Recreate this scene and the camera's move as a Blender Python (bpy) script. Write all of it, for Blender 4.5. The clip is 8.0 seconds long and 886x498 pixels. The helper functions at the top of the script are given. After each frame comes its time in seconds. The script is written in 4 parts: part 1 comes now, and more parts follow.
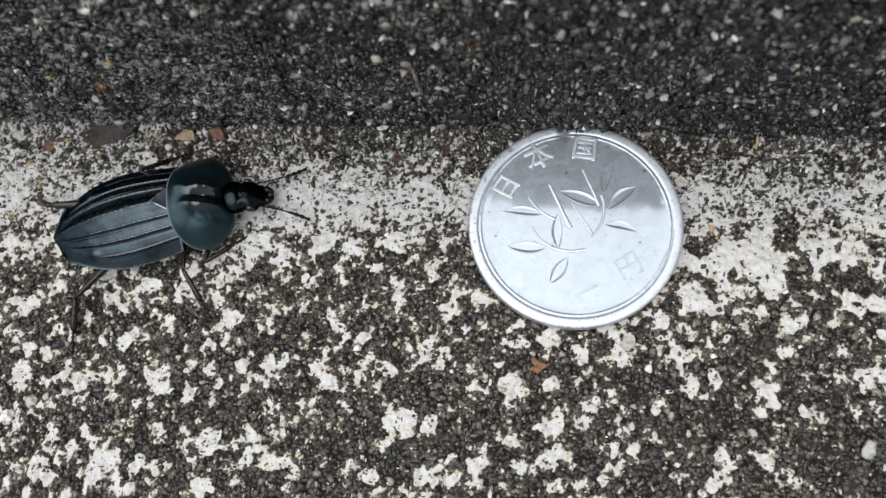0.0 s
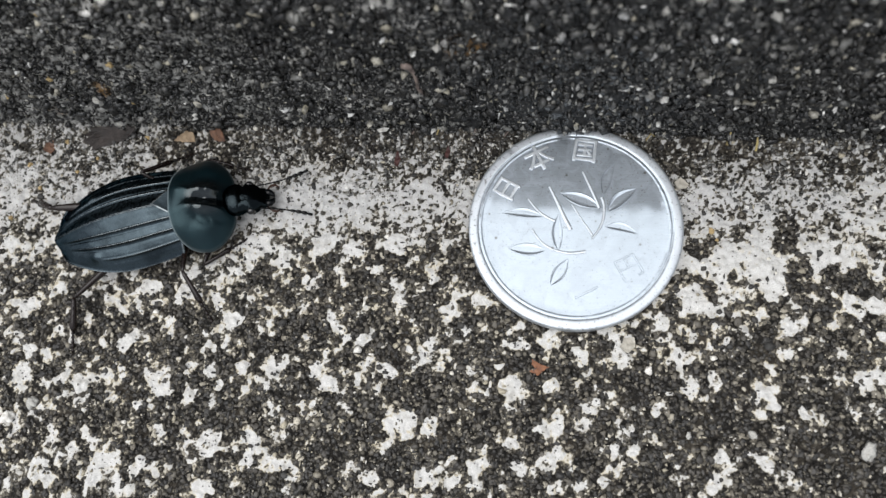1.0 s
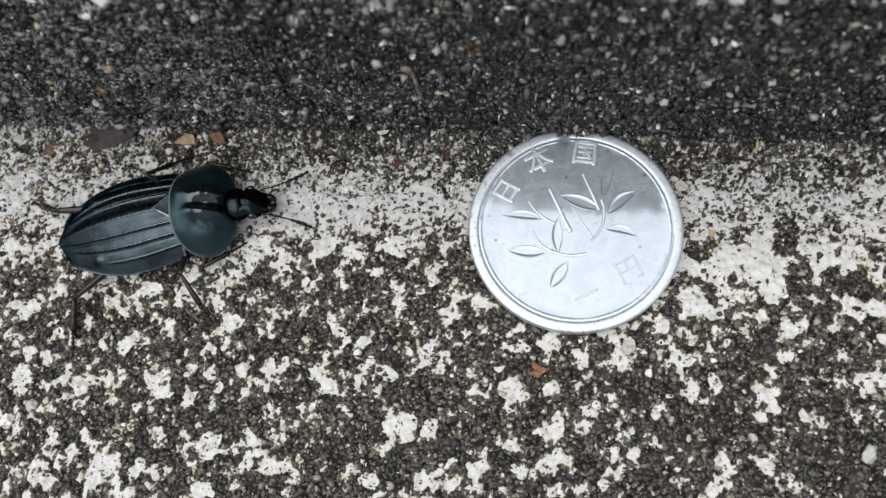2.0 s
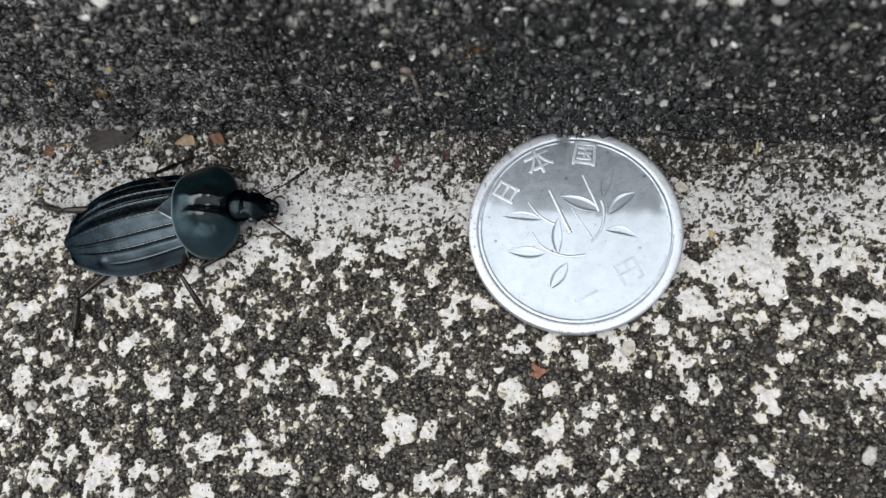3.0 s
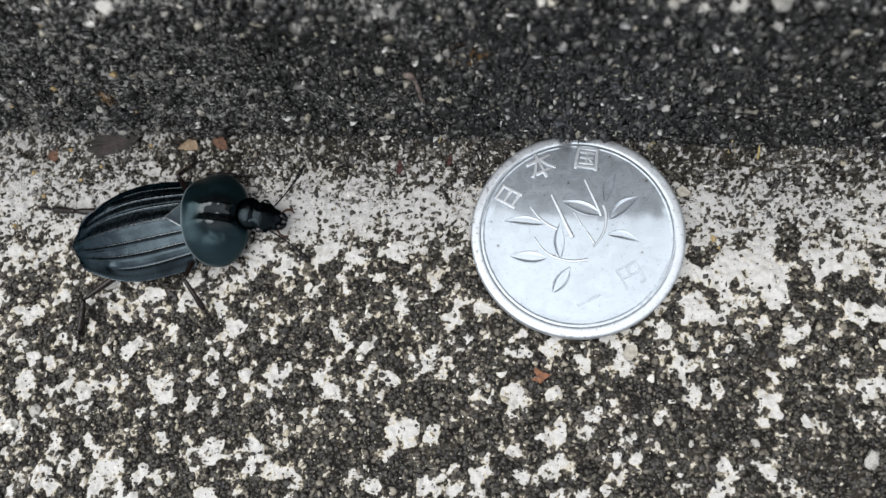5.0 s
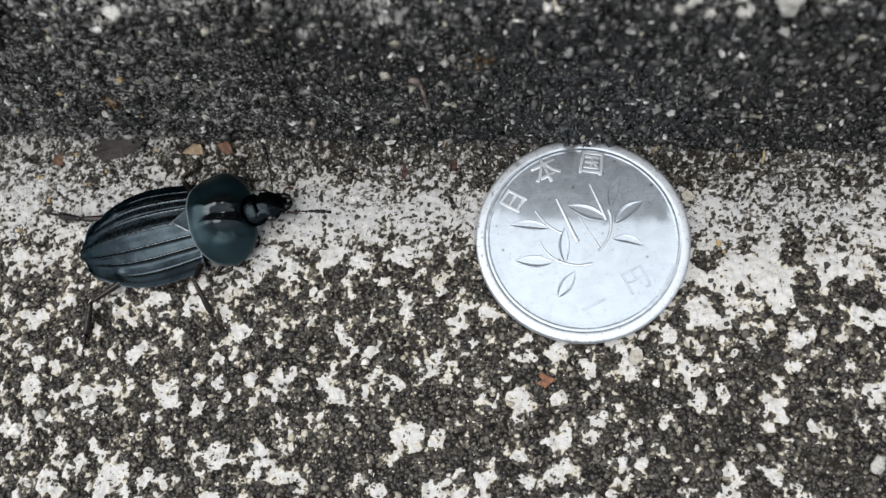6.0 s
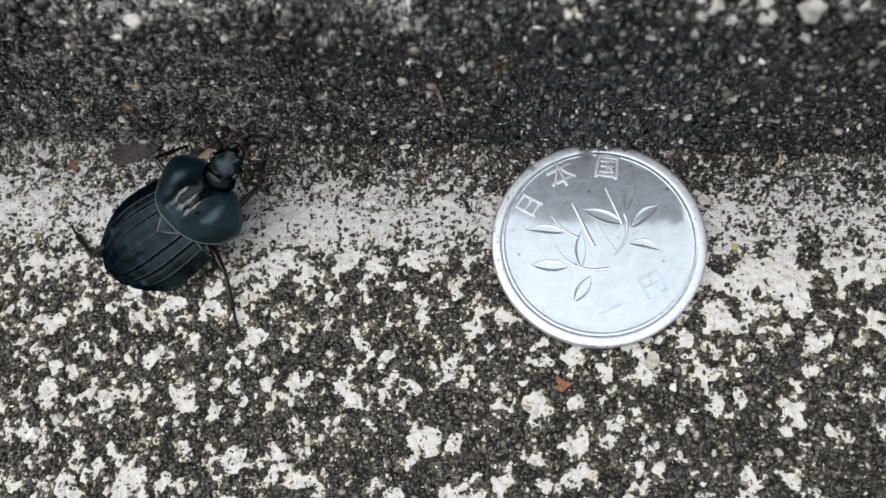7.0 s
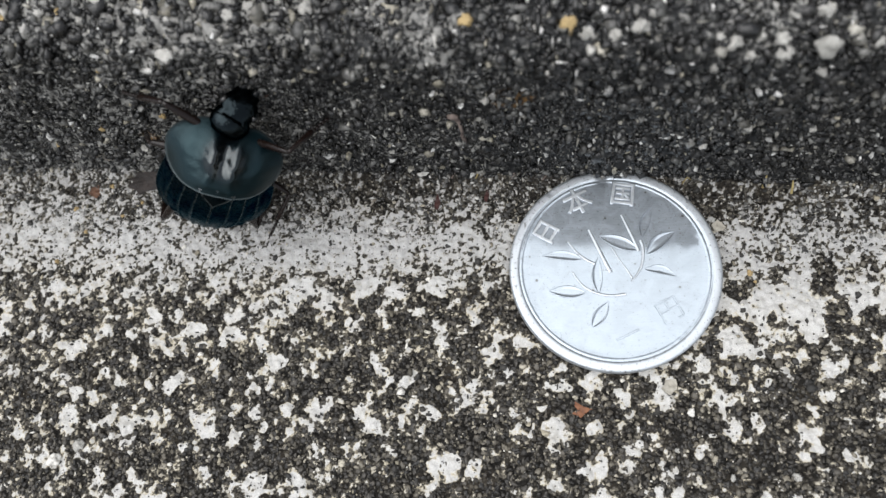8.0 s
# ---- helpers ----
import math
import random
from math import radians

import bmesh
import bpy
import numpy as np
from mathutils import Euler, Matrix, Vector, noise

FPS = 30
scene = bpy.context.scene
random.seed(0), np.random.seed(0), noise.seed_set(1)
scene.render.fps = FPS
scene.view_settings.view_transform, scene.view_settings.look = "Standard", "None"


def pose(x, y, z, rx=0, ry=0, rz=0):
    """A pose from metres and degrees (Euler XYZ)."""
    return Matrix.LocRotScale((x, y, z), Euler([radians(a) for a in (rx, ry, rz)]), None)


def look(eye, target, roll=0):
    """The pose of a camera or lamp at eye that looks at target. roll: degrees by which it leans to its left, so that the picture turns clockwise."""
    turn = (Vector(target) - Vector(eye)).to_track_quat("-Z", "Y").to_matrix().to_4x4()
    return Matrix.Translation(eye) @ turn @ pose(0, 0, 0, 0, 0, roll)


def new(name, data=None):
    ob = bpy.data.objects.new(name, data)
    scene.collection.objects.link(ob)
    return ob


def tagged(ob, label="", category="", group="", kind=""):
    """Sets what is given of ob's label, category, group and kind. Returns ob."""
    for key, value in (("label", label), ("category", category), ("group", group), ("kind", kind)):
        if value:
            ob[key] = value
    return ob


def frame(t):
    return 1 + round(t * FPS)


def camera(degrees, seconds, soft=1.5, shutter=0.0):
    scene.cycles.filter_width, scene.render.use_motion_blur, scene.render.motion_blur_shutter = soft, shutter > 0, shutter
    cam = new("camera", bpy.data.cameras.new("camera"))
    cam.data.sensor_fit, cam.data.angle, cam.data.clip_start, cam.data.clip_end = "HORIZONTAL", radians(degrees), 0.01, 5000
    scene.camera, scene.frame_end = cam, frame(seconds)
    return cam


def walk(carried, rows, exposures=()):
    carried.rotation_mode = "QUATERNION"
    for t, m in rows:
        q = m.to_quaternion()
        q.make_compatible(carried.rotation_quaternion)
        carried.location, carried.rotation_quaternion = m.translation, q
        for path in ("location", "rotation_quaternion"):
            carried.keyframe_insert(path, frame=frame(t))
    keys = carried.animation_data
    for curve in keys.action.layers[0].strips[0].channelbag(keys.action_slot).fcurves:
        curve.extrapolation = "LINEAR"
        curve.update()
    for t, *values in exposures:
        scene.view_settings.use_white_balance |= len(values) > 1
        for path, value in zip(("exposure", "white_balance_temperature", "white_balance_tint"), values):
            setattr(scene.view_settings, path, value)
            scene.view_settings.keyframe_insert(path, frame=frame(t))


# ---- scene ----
cam = camera(65, 8.0, soft=1.4)
PATH = [
    (0, (-0.00501, -0.01892, 0.06735), (-0.01303, -0.00229, -0.00017), -24.66),
    (0.5, (-0.00505, -0.01884, 0.06741), (-0.01304, -0.00225, -0.00013), -24.64),
    (1, (-0.00504, -0.01880, 0.06744), (-0.01305, -0.00212, -0.00007), -24.53),
    (1.5, (-0.00506, -0.01875, 0.06746), (-0.01305, -0.00197, -0.00003), -24.38),
    (3, (-0.00491, -0.01870, 0.06742), (-0.01303, -0.00179, -0.00001), -24.56),
    (3.5, (-0.00486, -0.01878, 0.06742), (-0.01302, -0.00179, -0.00000), -24.57),
    (4, (-0.00486, -0.01866, 0.06753), (-0.01299, -0.00178, 0.00009), -24.62),
    (4.5, (-0.00495, -0.01859, 0.06762), (-0.01312, -0.00160, 0.00021), -24.60),
    (6, (-0.00544, -0.01835, 0.06780), (-0.01375, -0.00101, 0.00050), -24.56),
    (6.5, (-0.00586, -0.01832, 0.06793), (-0.01437, -0.00083, 0.00068), -24.92),
    (7, (-0.00670, -0.01783, 0.06819), (-0.01531, -0.00066, 0.00088), -25.65),
    (7.5, (-0.00780, -0.01796, 0.06838), (-0.01645, -0.00050, 0.00115), -25.46),
    (7.7, (-0.00823, -0.01795, 0.06841), (-0.01689, -0.00046, 0.00118), -25.42),
    (7.8, (-0.00841, -0.01787, 0.06853), (-0.01705, -0.00022, 0.00135), -25.21),
    (7.9, (-0.00842, -0.01765, 0.06891), (-0.01704, 0.00050, 0.00185), -24.56),
    (8, (-0.00849, -0.01729, 0.06950), (-0.01703, 0.00162, 0.00265), -23.54),
]
walk(cam, [(t, look(eye, target, roll)) for t, eye, target, roll in PATH])
cam.data.dof.use_dof = True
cam.data.dof.focus_distance = 0.0690
cam.data.dof.aperture_fstop = 33

# ---- light: a bright overcast sky, a high sun veiled and spread by cloud ----
SUN = Vector((-0.22, -0.12, 0.96)).normalized()
world = bpy.data.worlds.new("sky")
scene.world = world
world.use_nodes = True
wn = world.node_tree
sky = wn.nodes.new("ShaderNodeTexSky")
sky.sky_type = "NISHITA"
sky.sun_disc = False
sky.sun_elevation = math.asin(SUN.z)
sky.sun_rotation = math.atan2(SUN.x, SUN.y)
sky.air_density, sky.dust_density, sky.ozone_density = 1.0, 1.5, 1.0
veil = wn.nodes.new("ShaderNodeHueSaturation")
veil.inputs["Saturation"].default_value = 0.28
wn.links.new(sky.outputs["Color"], veil.inputs["Color"])
wn.links.new(veil.outputs["Color"], wn.nodes["Background"].inputs["Color"])
wn.nodes["Background"].inputs["Strength"].default_value = 0.07
sun = new("sun", bpy.data.lights.new("sun", "SUN"))
sun.data.energy, sun.data.angle, sun.data.color = 1.22, radians(76), (1.0, 0.995, 0.985)
sun.matrix_world = look(SUN * 2, (0, 0, 0))
scene.view_settings.exposure = 1.5

CM = 0.01          # everything below is laid out in centimetres


# ---- node helpers ----
def material(name):
    m = bpy.data.materials.new(name)
    m.use_nodes = True
    return m, m.node_tree, m.node_tree.nodes["Principled BSDF"]


def put(nt, socket, value):
    if isinstance(value, bpy.types.NodeSocket):
        nt.links.new(value, socket)
    else:
        socket.default_value = value


def noise_tex(nt, where, scale, detail=4.0, rough=0.6, warp=0.0):
    n = nt.nodes.new("ShaderNodeTexNoise")
    nt.links.new(where, n.inputs["Vector"])
    n.inputs["Scale"].default_value, n.inputs["Detail"].default_value = scale, detail
    n.inputs["Roughness"].default_value, n.inputs["Distortion"].default_value = rough, warp
    return n.outputs["Fac"]


def cells(nt, where, scale, feature="F1", rand=1.0):
    n = nt.nodes.new("ShaderNodeTexVoronoi")
    n.feature = feature
    nt.links.new(where, n.inputs["Vector"])
    n.inputs["Scale"].default_value, n.inputs["Randomness"].default_value = scale, rand
    return n


def calc(nt, op, a, b=0.0, c=None):
    n = nt.nodes.new("ShaderNodeMath")
    n.operation = op
    put(nt, n.inputs[0], a)
    put(nt, n.inputs[1], b)
    if c is not None:
        put(nt, n.inputs[2], c)
    return n.outputs[0]


def step(nt, value, low, high, a=0.0, b=1.0):
    n = nt.nodes.new("ShaderNodeMapRange")
    n.interpolation_type = "SMOOTHSTEP"
    put(nt, n.inputs["Value"], value)
    n.inputs["From Min"].default_value, n.inputs["From Max"].default_value = low, high
    n.inputs["To Min"].default_value, n.inputs["To Max"].default_value = a, b
    return n.outputs["Result"]


def blend(nt, fac, a, b):
    n = nt.nodes.new("ShaderNodeMix")
    n.data_type = "RGBA"
    put(nt, n.inputs["Factor"], fac)
    for key, v in (("A", a), ("B", b)):
        socket = [s for s in n.inputs if s.name == key and s.type == "RGBA"][0]
        put(nt, socket, v if isinstance(v, bpy.types.NodeSocket) else (*v, 1.0))
    return [s for s in n.outputs if s.type == "RGBA"][0]


def ramp(nt, fac, stops):
    n = nt.nodes.new("ShaderNodeValToRGB")
    put(nt, n.inputs["Fac"], fac)
    while len(n.color_ramp.elements) < len(stops):
        n.color_ramp.elements.new(0.5)
    for e, (at, col) in zip(n.color_ramp.elements, stops):
        e.position, e.color = at, (*col, 1.0)
    return n.outputs["Color"]


def bump(nt, height, distance, strength=1.0, normal=None):
    n = nt.nodes.new("ShaderNodeBump")
    put(nt, n.inputs["Height"], height)
    n.inputs["Distance"].default_value, n.inputs["Strength"].default_value = distance, strength
    if normal is not None:
        nt.links.new(normal, n.inputs["Normal"])
    return n.outputs["Normal"]


def coords(nt):
    return nt.nodes.new("ShaderNodeTexCoord").outputs["Object"]


def attribute(nt, name):
    n = nt.nodes.new("ShaderNodeAttribute")
    n.attribute_name = name
    return n.outputs["Fac"]


# ---- materials ----
def ledge_material():
    m, nt, b = material("lichen_concrete")
    at = coords(nt)
    cover = attribute(nt, "lichen")
    grime = attribute(nt, "grime")
    film = attribute(nt, "film")
    fine = noise_tex(nt, at, 4200, 4, 0.62)
    grit = noise_tex(nt, at, 14000, 2, 0.6)
    lumps = cells(nt, at, 2300)
    tone = nt.nodes.new("ShaderNodeSeparateColor")
    nt.links.new(lumps.outputs["Color"], tone.inputs["Color"])
    value = calc(nt, "ADD", cover, calc(nt, "MULTIPLY", calc(nt, "SUBTRACT", fine, 0.5), 0.34))
    white = step(nt, value, 0.475, 0.515)
    rim = calc(nt, "MULTIPLY", step(nt, value, 0.385, 0.47), calc(nt, "SUBTRACT", 1.0, white))
    brown = noise_tex(nt, at, 320, 3, 0.6)
    # black crust in lumps, paler cement grains between
    dark = ramp(nt, tone.outputs["Red"], [(0.0, (0.010, 0.0093, 0.0085)), (0.5, (0.024, 0.0222, 0.0197)), (0.78, (0.055, 0.050, 0.042)), (1.0, (0.16, 0.147, 0.12))])
    # clefts between the lumps are darkened in the colour, as shade would
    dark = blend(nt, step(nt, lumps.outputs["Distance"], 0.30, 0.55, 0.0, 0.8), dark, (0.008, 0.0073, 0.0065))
    dark = blend(nt, step(nt, brown, 0.50, 0.70, 0.0, 0.4), dark, (0.062, 0.052, 0.039))
    # lichen: chalky white patches, thinner and greyer as a film towards the step
    pale = ramp(nt, grit, [(0.25, (0.35, 0.344, 0.33)), (0.45, (0.46, 0.453, 0.436)), (0.60, (0.56, 0.553, 0.532)), (0.76, (0.70, 0.692, 0.67))])
    worn = noise_tex(nt, at, 900, 4, 0.6)
    pale = blend(nt, step(nt, worn, 0.48, 0.70, 0.0, 0.62), pale, (0.33, 0.315, 0.28))
    pale = blend(nt, calc(nt, "MULTIPLY", film, step(nt, fine, 0.35, 0.62, 0.35, 0.9)), pale, (0.37, 0.369, 0.365))
    edge = calc(nt, "MULTIPLY", step(nt, value, 0.60, 0.49), step(nt, brown, 0.36, 0.56, 0.10, 0.8))
    edge = calc(nt, "MULTIPLY", edge, calc(nt, "SUBTRACT", 1.0, calc(nt, "MULTIPLY", film, 0.85)))
    pale = blend(nt, edge, pale, (0.47, 0.405, 0.27))
    # small black fruiting dots on the lichen
    dots = cells(nt, at, 3300)
    pick = nt.nodes.new("ShaderNodeSeparateColor")
    nt.links.new(dots.outputs["Color"], pick.inputs["Color"])
    spot = calc(nt, "MULTIPLY", step(nt, dots.outputs["Distance"], 0.36, 0.22), step(nt, pick.outputs["Red"], 0.90, 0.92))
    pale = blend(nt, calc(nt, "MULTIPLY", spot, 0.75), pale, (0.05, 0.046, 0.040))
    thin = ramp(nt, grit, [(0.3, (0.035, 0.032, 0.027)), (0.5, (0.11, 0.10, 0.082)), (0.7, (0.27, 0.245, 0.195))])
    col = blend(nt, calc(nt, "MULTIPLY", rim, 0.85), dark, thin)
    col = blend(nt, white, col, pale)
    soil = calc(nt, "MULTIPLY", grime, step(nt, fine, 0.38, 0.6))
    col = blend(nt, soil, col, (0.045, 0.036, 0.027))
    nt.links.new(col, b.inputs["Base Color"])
    put(nt, b.inputs["Roughness"], step(nt, grit, 0.3, 0.7, 0.45, 0.9))
    b.inputs["Specular IOR Level"].default_value = 0.10
    crust = calc(nt, "MULTIPLY", calc(nt, "SUBTRACT", 0.6, lumps.outputs["Distance"]), calc(nt, "SUBTRACT", 1.0, white))
    high = calc(nt, "ADD", calc(nt, "MULTIPLY", fine, 0.55), calc(nt, "MULTIPLY", grit, 0.25))
    high = calc(nt, "ADD", high, calc(nt, "ADD", calc(nt, "MULTIPLY", white, 0.25), calc(nt, "MULTIPLY", crust, 1.0)))
    nt.links.new(bump(nt, high, 0.00022, 1.0), b.inputs["Normal"])
    return m


def riser_material():
    m, nt, b = material("dark_weathered_concrete")
    at = coords(nt)
    fine = noise_tex(nt, at, 2300, 4, 0.64)
    grit = noise_tex(nt, at, 12000, 2, 0.6)
    big = noise_tex(nt, at, 260, 3, 0.55)
    sand = cells(nt, at, 1350)
    hue = nt.nodes.new("ShaderNodeSeparateColor")
    nt.links.new(sand.outputs["Color"], hue.inputs["Color"])
    base = ramp(nt, hue.outputs["Red"], [(0.0, (0.004, 0.005, 0.006)), (0.5, (0.009, 0.010, 0.011)), (0.78, (0.034, 0.035, 0.034)), (0.90, (0.14, 0.14, 0.132)), (0.97, (0.30, 0.285, 0.25)), (1.0, (0.60, 0.58, 0.53))])
    base = blend(nt, step(nt, sand.outputs["Distance"], 0.30, 0.52), base, (0.009, 0.0095, 0.010))
    base = blend(nt, step(nt, fine, 0.60, 0.76, 0.0, 0.45), base, (0.105, 0.104, 0.10))
    base = blend(nt, step(nt, big, 0.5, 0.75, 0.0, 0.3), base, (0.07, 0.068, 0.063))
    base = blend(nt, step(nt, noise_tex(nt, at, 620, 3, 0.6), 0.54, 0.40, 0.0, 0.66), base, (0.0055, 0.0058, 0.0058))
    pale = attribute(nt, "lichen")
    film = step(nt, calc(nt, "ADD", pale, calc(nt, "MULTIPLY", calc(nt, "SUBTRACT", fine, 0.5), 1.3)), 0.46, 0.56)
    base = blend(nt, calc(nt, "MULTIPLY", film, 0.7), base, (0.32, 0.315, 0.295))
    rust = calc(nt, "MULTIPLY", attribute(nt, "rust"), step(nt, fine, 0.40, 0.58))
    base = blend(nt, calc(nt, "MULTIPLY", rust, 0.8), base, (0.16, 0.085, 0.022))
    nt.links.new(base, b.inputs["Base Color"])
    put(nt, b.inputs["Roughness"], step(nt, hue.outputs["Blue"], 0.3, 0.9, 0.12, 0.7))
    b.inputs["Specular IOR Level"].default_value = 0.4
    high = calc(nt, "ADD", calc(nt, "MULTIPLY", fine, 0.45), calc(nt, "MULTIPLY", grit, 0.15))
    high = calc(nt, "ADD", high, calc(nt, "MULTIPLY", calc(nt, "SUBTRACT", 0.6, sand.outputs["Distance"]), 1.3))
    nt.links.new(bump(nt, high, 0.00032, 1.0), b.inputs["Normal"])
    return m


def grain_material(name, stops, rough=0.55, damp=0.0):
    """Grains each of one tone; damp: how strongly dark algae stain them in patches."""
    m, nt, b = material(name)
    g = nt.nodes.new("ShaderNodeNewGeometry")
    col = ramp(nt, g.outputs["Random Per Island"], stops)
    n = noise_tex(nt, coords(nt), 6000, 3, 0.6)
    col = blend(nt, step(nt, n, 0.45, 0.7, 0.0, 0.6), col, (0.05, 0.045, 0.04))
    if damp:
        col = blend(nt, step(nt, noise_tex(nt, coords(nt), 620, 3, 0.6), 0.54, 0.40, 0.0, damp), col, (0.0055, 0.0058, 0.0058))
    nt.links.new(col, b.inputs["Base Color"])
    b.inputs["Roughness"].default_value = rough
    nt.links.new(bump(nt, n, 0.0001, 0.6), b.inputs["Normal"])
    return m


def stone_material(name, light, dirt, rough=0.5):
    m, nt, b = material(name)
    at = coords(nt)
    info = nt.nodes.new("ShaderNodeObjectInfo")
    n = noise_tex(nt, at, 1800, 5, 0.6)
    base = blend(nt, calc(nt, "MULTIPLY", info.outputs["Random"], 0.55), light, tuple(c * 0.6 for c in light))
    nt.links.new(blend(nt, step(nt, n, 0.44, 0.62, 0.0, 0.85), base, dirt), b.inputs["Base Color"])
    b.inputs["Roughness"].default_value = rough
    nt.links.new(bump(nt, n, 0.0002, 0.5), b.inputs["Normal"])
    return m


def dry_material(name, light, dark, scale=900):
    m, nt, b = material(name)
    at = coords(nt)
    n = noise_tex(nt, at, scale, 5, 0.65, 0.6)
    f = noise_tex(nt, at, scale * 6, 3, 0.6)
    col = blend(nt, step(nt, n, 0.35, 0.65), light, dark)
    nt.links.new(blend(nt, step(nt, f, 0.6, 0.75, 0.0, 0.6), col, tuple(c * 0.35 for c in dark)), b.inputs["Base Color"])
    b.inputs["Roughness"].default_value = 0.7
    nt.links.new(bump(nt, f, 0.00012, 0.6), b.inputs["Normal"])
    return m


def coin_material(name, worn_low, worn_high, grain, pale):
    """Aluminium, part polished and part dulled by handling; worn: the share that is dull."""
    m, nt, b = material(name)
    at = coords(nt)
    haze = noise_tex(nt, at, 260, 4, 0.6)
    pit = noise_tex(nt, at, 5200, 2, 0.5)
    stretch = nt.nodes.new("ShaderNodeMapping")
    nt.links.new(at, stretch.inputs["Vector"])
    stretch.inputs["Rotation"].default_value = (0, 0, 0.5)
    stretch.inputs["Scale"].default_value = (1.0, 22.0, 1.0)
    scratch = noise_tex(nt, stretch.outputs["Vector"], 700, 3, 0.6)
    b.inputs["Metallic"].default_value = 1.0
    blotch = noise_tex(nt, at, 620, 5, 0.65, 0.8)
    specks = cells(nt, at, 1500)
    lot = nt.nodes.new("ShaderNodeSeparateColor")
    nt.links.new(specks.outputs["Color"], lot.inputs["Color"])
    dirt = calc(nt, "MULTIPLY", step(nt, specks.outputs["Distance"], 0.26, 0.14), step(nt, lot.outputs["Red"], 0.92, 0.95))
    # the rim outside the bead is scuffed all over
    xyz = nt.nodes.new("ShaderNodeSeparateXYZ")
    nt.links.new(at, xyz.inputs["Vector"])
    out = calc(nt, "SQRT", calc(nt, "ADD", calc(nt, "MULTIPLY", xyz.outputs["X"], xyz.outputs["X"]), calc(nt, "MULTIPLY", xyz.outputs["Y"], xyz.outputs["Y"])))
    scuffed = step(nt, out, 0.0088, 0.0093)
    stain = calc(nt, "MAXIMUM", step(nt, pit, 0.64, 0.72, 0.0, 0.6), calc(nt, "MULTIPLY", dirt, 0.9))
    stain = calc(nt, "MAXIMUM", stain, calc(nt, "MULTIPLY", scuffed, step(nt, noise_tex(nt, at, 2300, 4, 0.65), 0.56, 0.70, 0.0, 0.75)))
    nt.links.new(blend(nt, stain, (0.295, 0.338, 0.378), (0.12, 0.117, 0.112)), b.inputs["Base Color"])
    put(nt, b.inputs["Roughness"], step(nt, haze, 0.3, 0.7, 0.06, 0.11))
    high = calc(nt, "ADD", calc(nt, "MULTIPLY", scratch, 0.12), calc(nt, "MULTIPLY", haze, 0.25))
    normal = bump(nt, high, 0.00002, 0.12)
    nt.links.new(normal, b.inputs["Normal"])
    dull = nt.nodes.new("ShaderNodeBsdfPrincipled")
    dull.inputs["Metallic"].default_value = 1.0
    metal = blend(nt, scuffed, pale, (0.54, 0.57, 0.60))
    nt.links.new(blend(nt, stain, metal, (0.14, 0.135, 0.125)), dull.inputs["Base Color"])
    dull.inputs["Roughness"].default_value = 0.62
    nt.links.new(bump(nt, pit, 0.00006, grain, normal), dull.inputs["Normal"])
    mix = nt.nodes.new("ShaderNodeMixShader")
    share = calc(nt, "ADD", step(nt, scratch, 0.3, 0.7, -0.05, 0.05), step(nt, blotch, 0.38, 0.66, worn_low, worn_high))
    put(nt, mix.inputs[0], calc(nt, "MAXIMUM", share, calc(nt, "MULTIPLY", scuffed, 0.9)))
    nt.links.new(b.outputs[0], mix.inputs[1])
    nt.links.new(dull.outputs[0], mix.inputs[2])
    nt.links.new(mix.outputs[0], nt.nodes["Material Output"].inputs["Surface"])
    return m


def chitin_material(name, colour, rough, grain=2600, relief=0.5, coat=0.0, shine=0.32, crest=None, tint=(1.0, 1.0, 1.0), metal=0.0):
    m, nt, b = material(name)
    at = coords(nt)
    n = noise_tex(nt, at, grain, 3, 0.55)
    big = noise_tex(nt, at, 400, 3, 0.5)
    punct = cells(nt, at, 5200)
    col = blend(nt, step(nt, big, 0.35, 0.7), colour, tuple(c * 0.6 for c in colour))
    if crest:                                    # paler ridges: the gleam along lit ribs is put into the colour
        col = blend(nt, calc(nt, "MULTIPLY", attribute(nt, "crest"), step(nt, n, 0.25, 0.6, 0.35, 1.0)), col, crest)
    nt.links.new(col, b.inputs["Base Color"])
    b.inputs["Specular Tint"].default_value = (*tint, 1.0)
    put(nt, b.inputs["Roughness"], step(nt, n, 0.3, 0.7, rough - 0.06, rough + 0.1))
    b.inputs["Specular IOR Level"].default_value = shine
    b.inputs["Metallic"].default_value = metal
    b.inputs["Coat Weight"].default_value = coat
    b.inputs["Coat Roughness"].default_value = 0.12
    high = calc(nt, "ADD", calc(nt, "MULTIPLY", n, 0.5), calc(nt, "MULTIPLY", punct.outputs["Distance"], 0.5))
    nt.links.new(bump(nt, high, 0.00006, relief), b.inputs["Normal"])
    return m


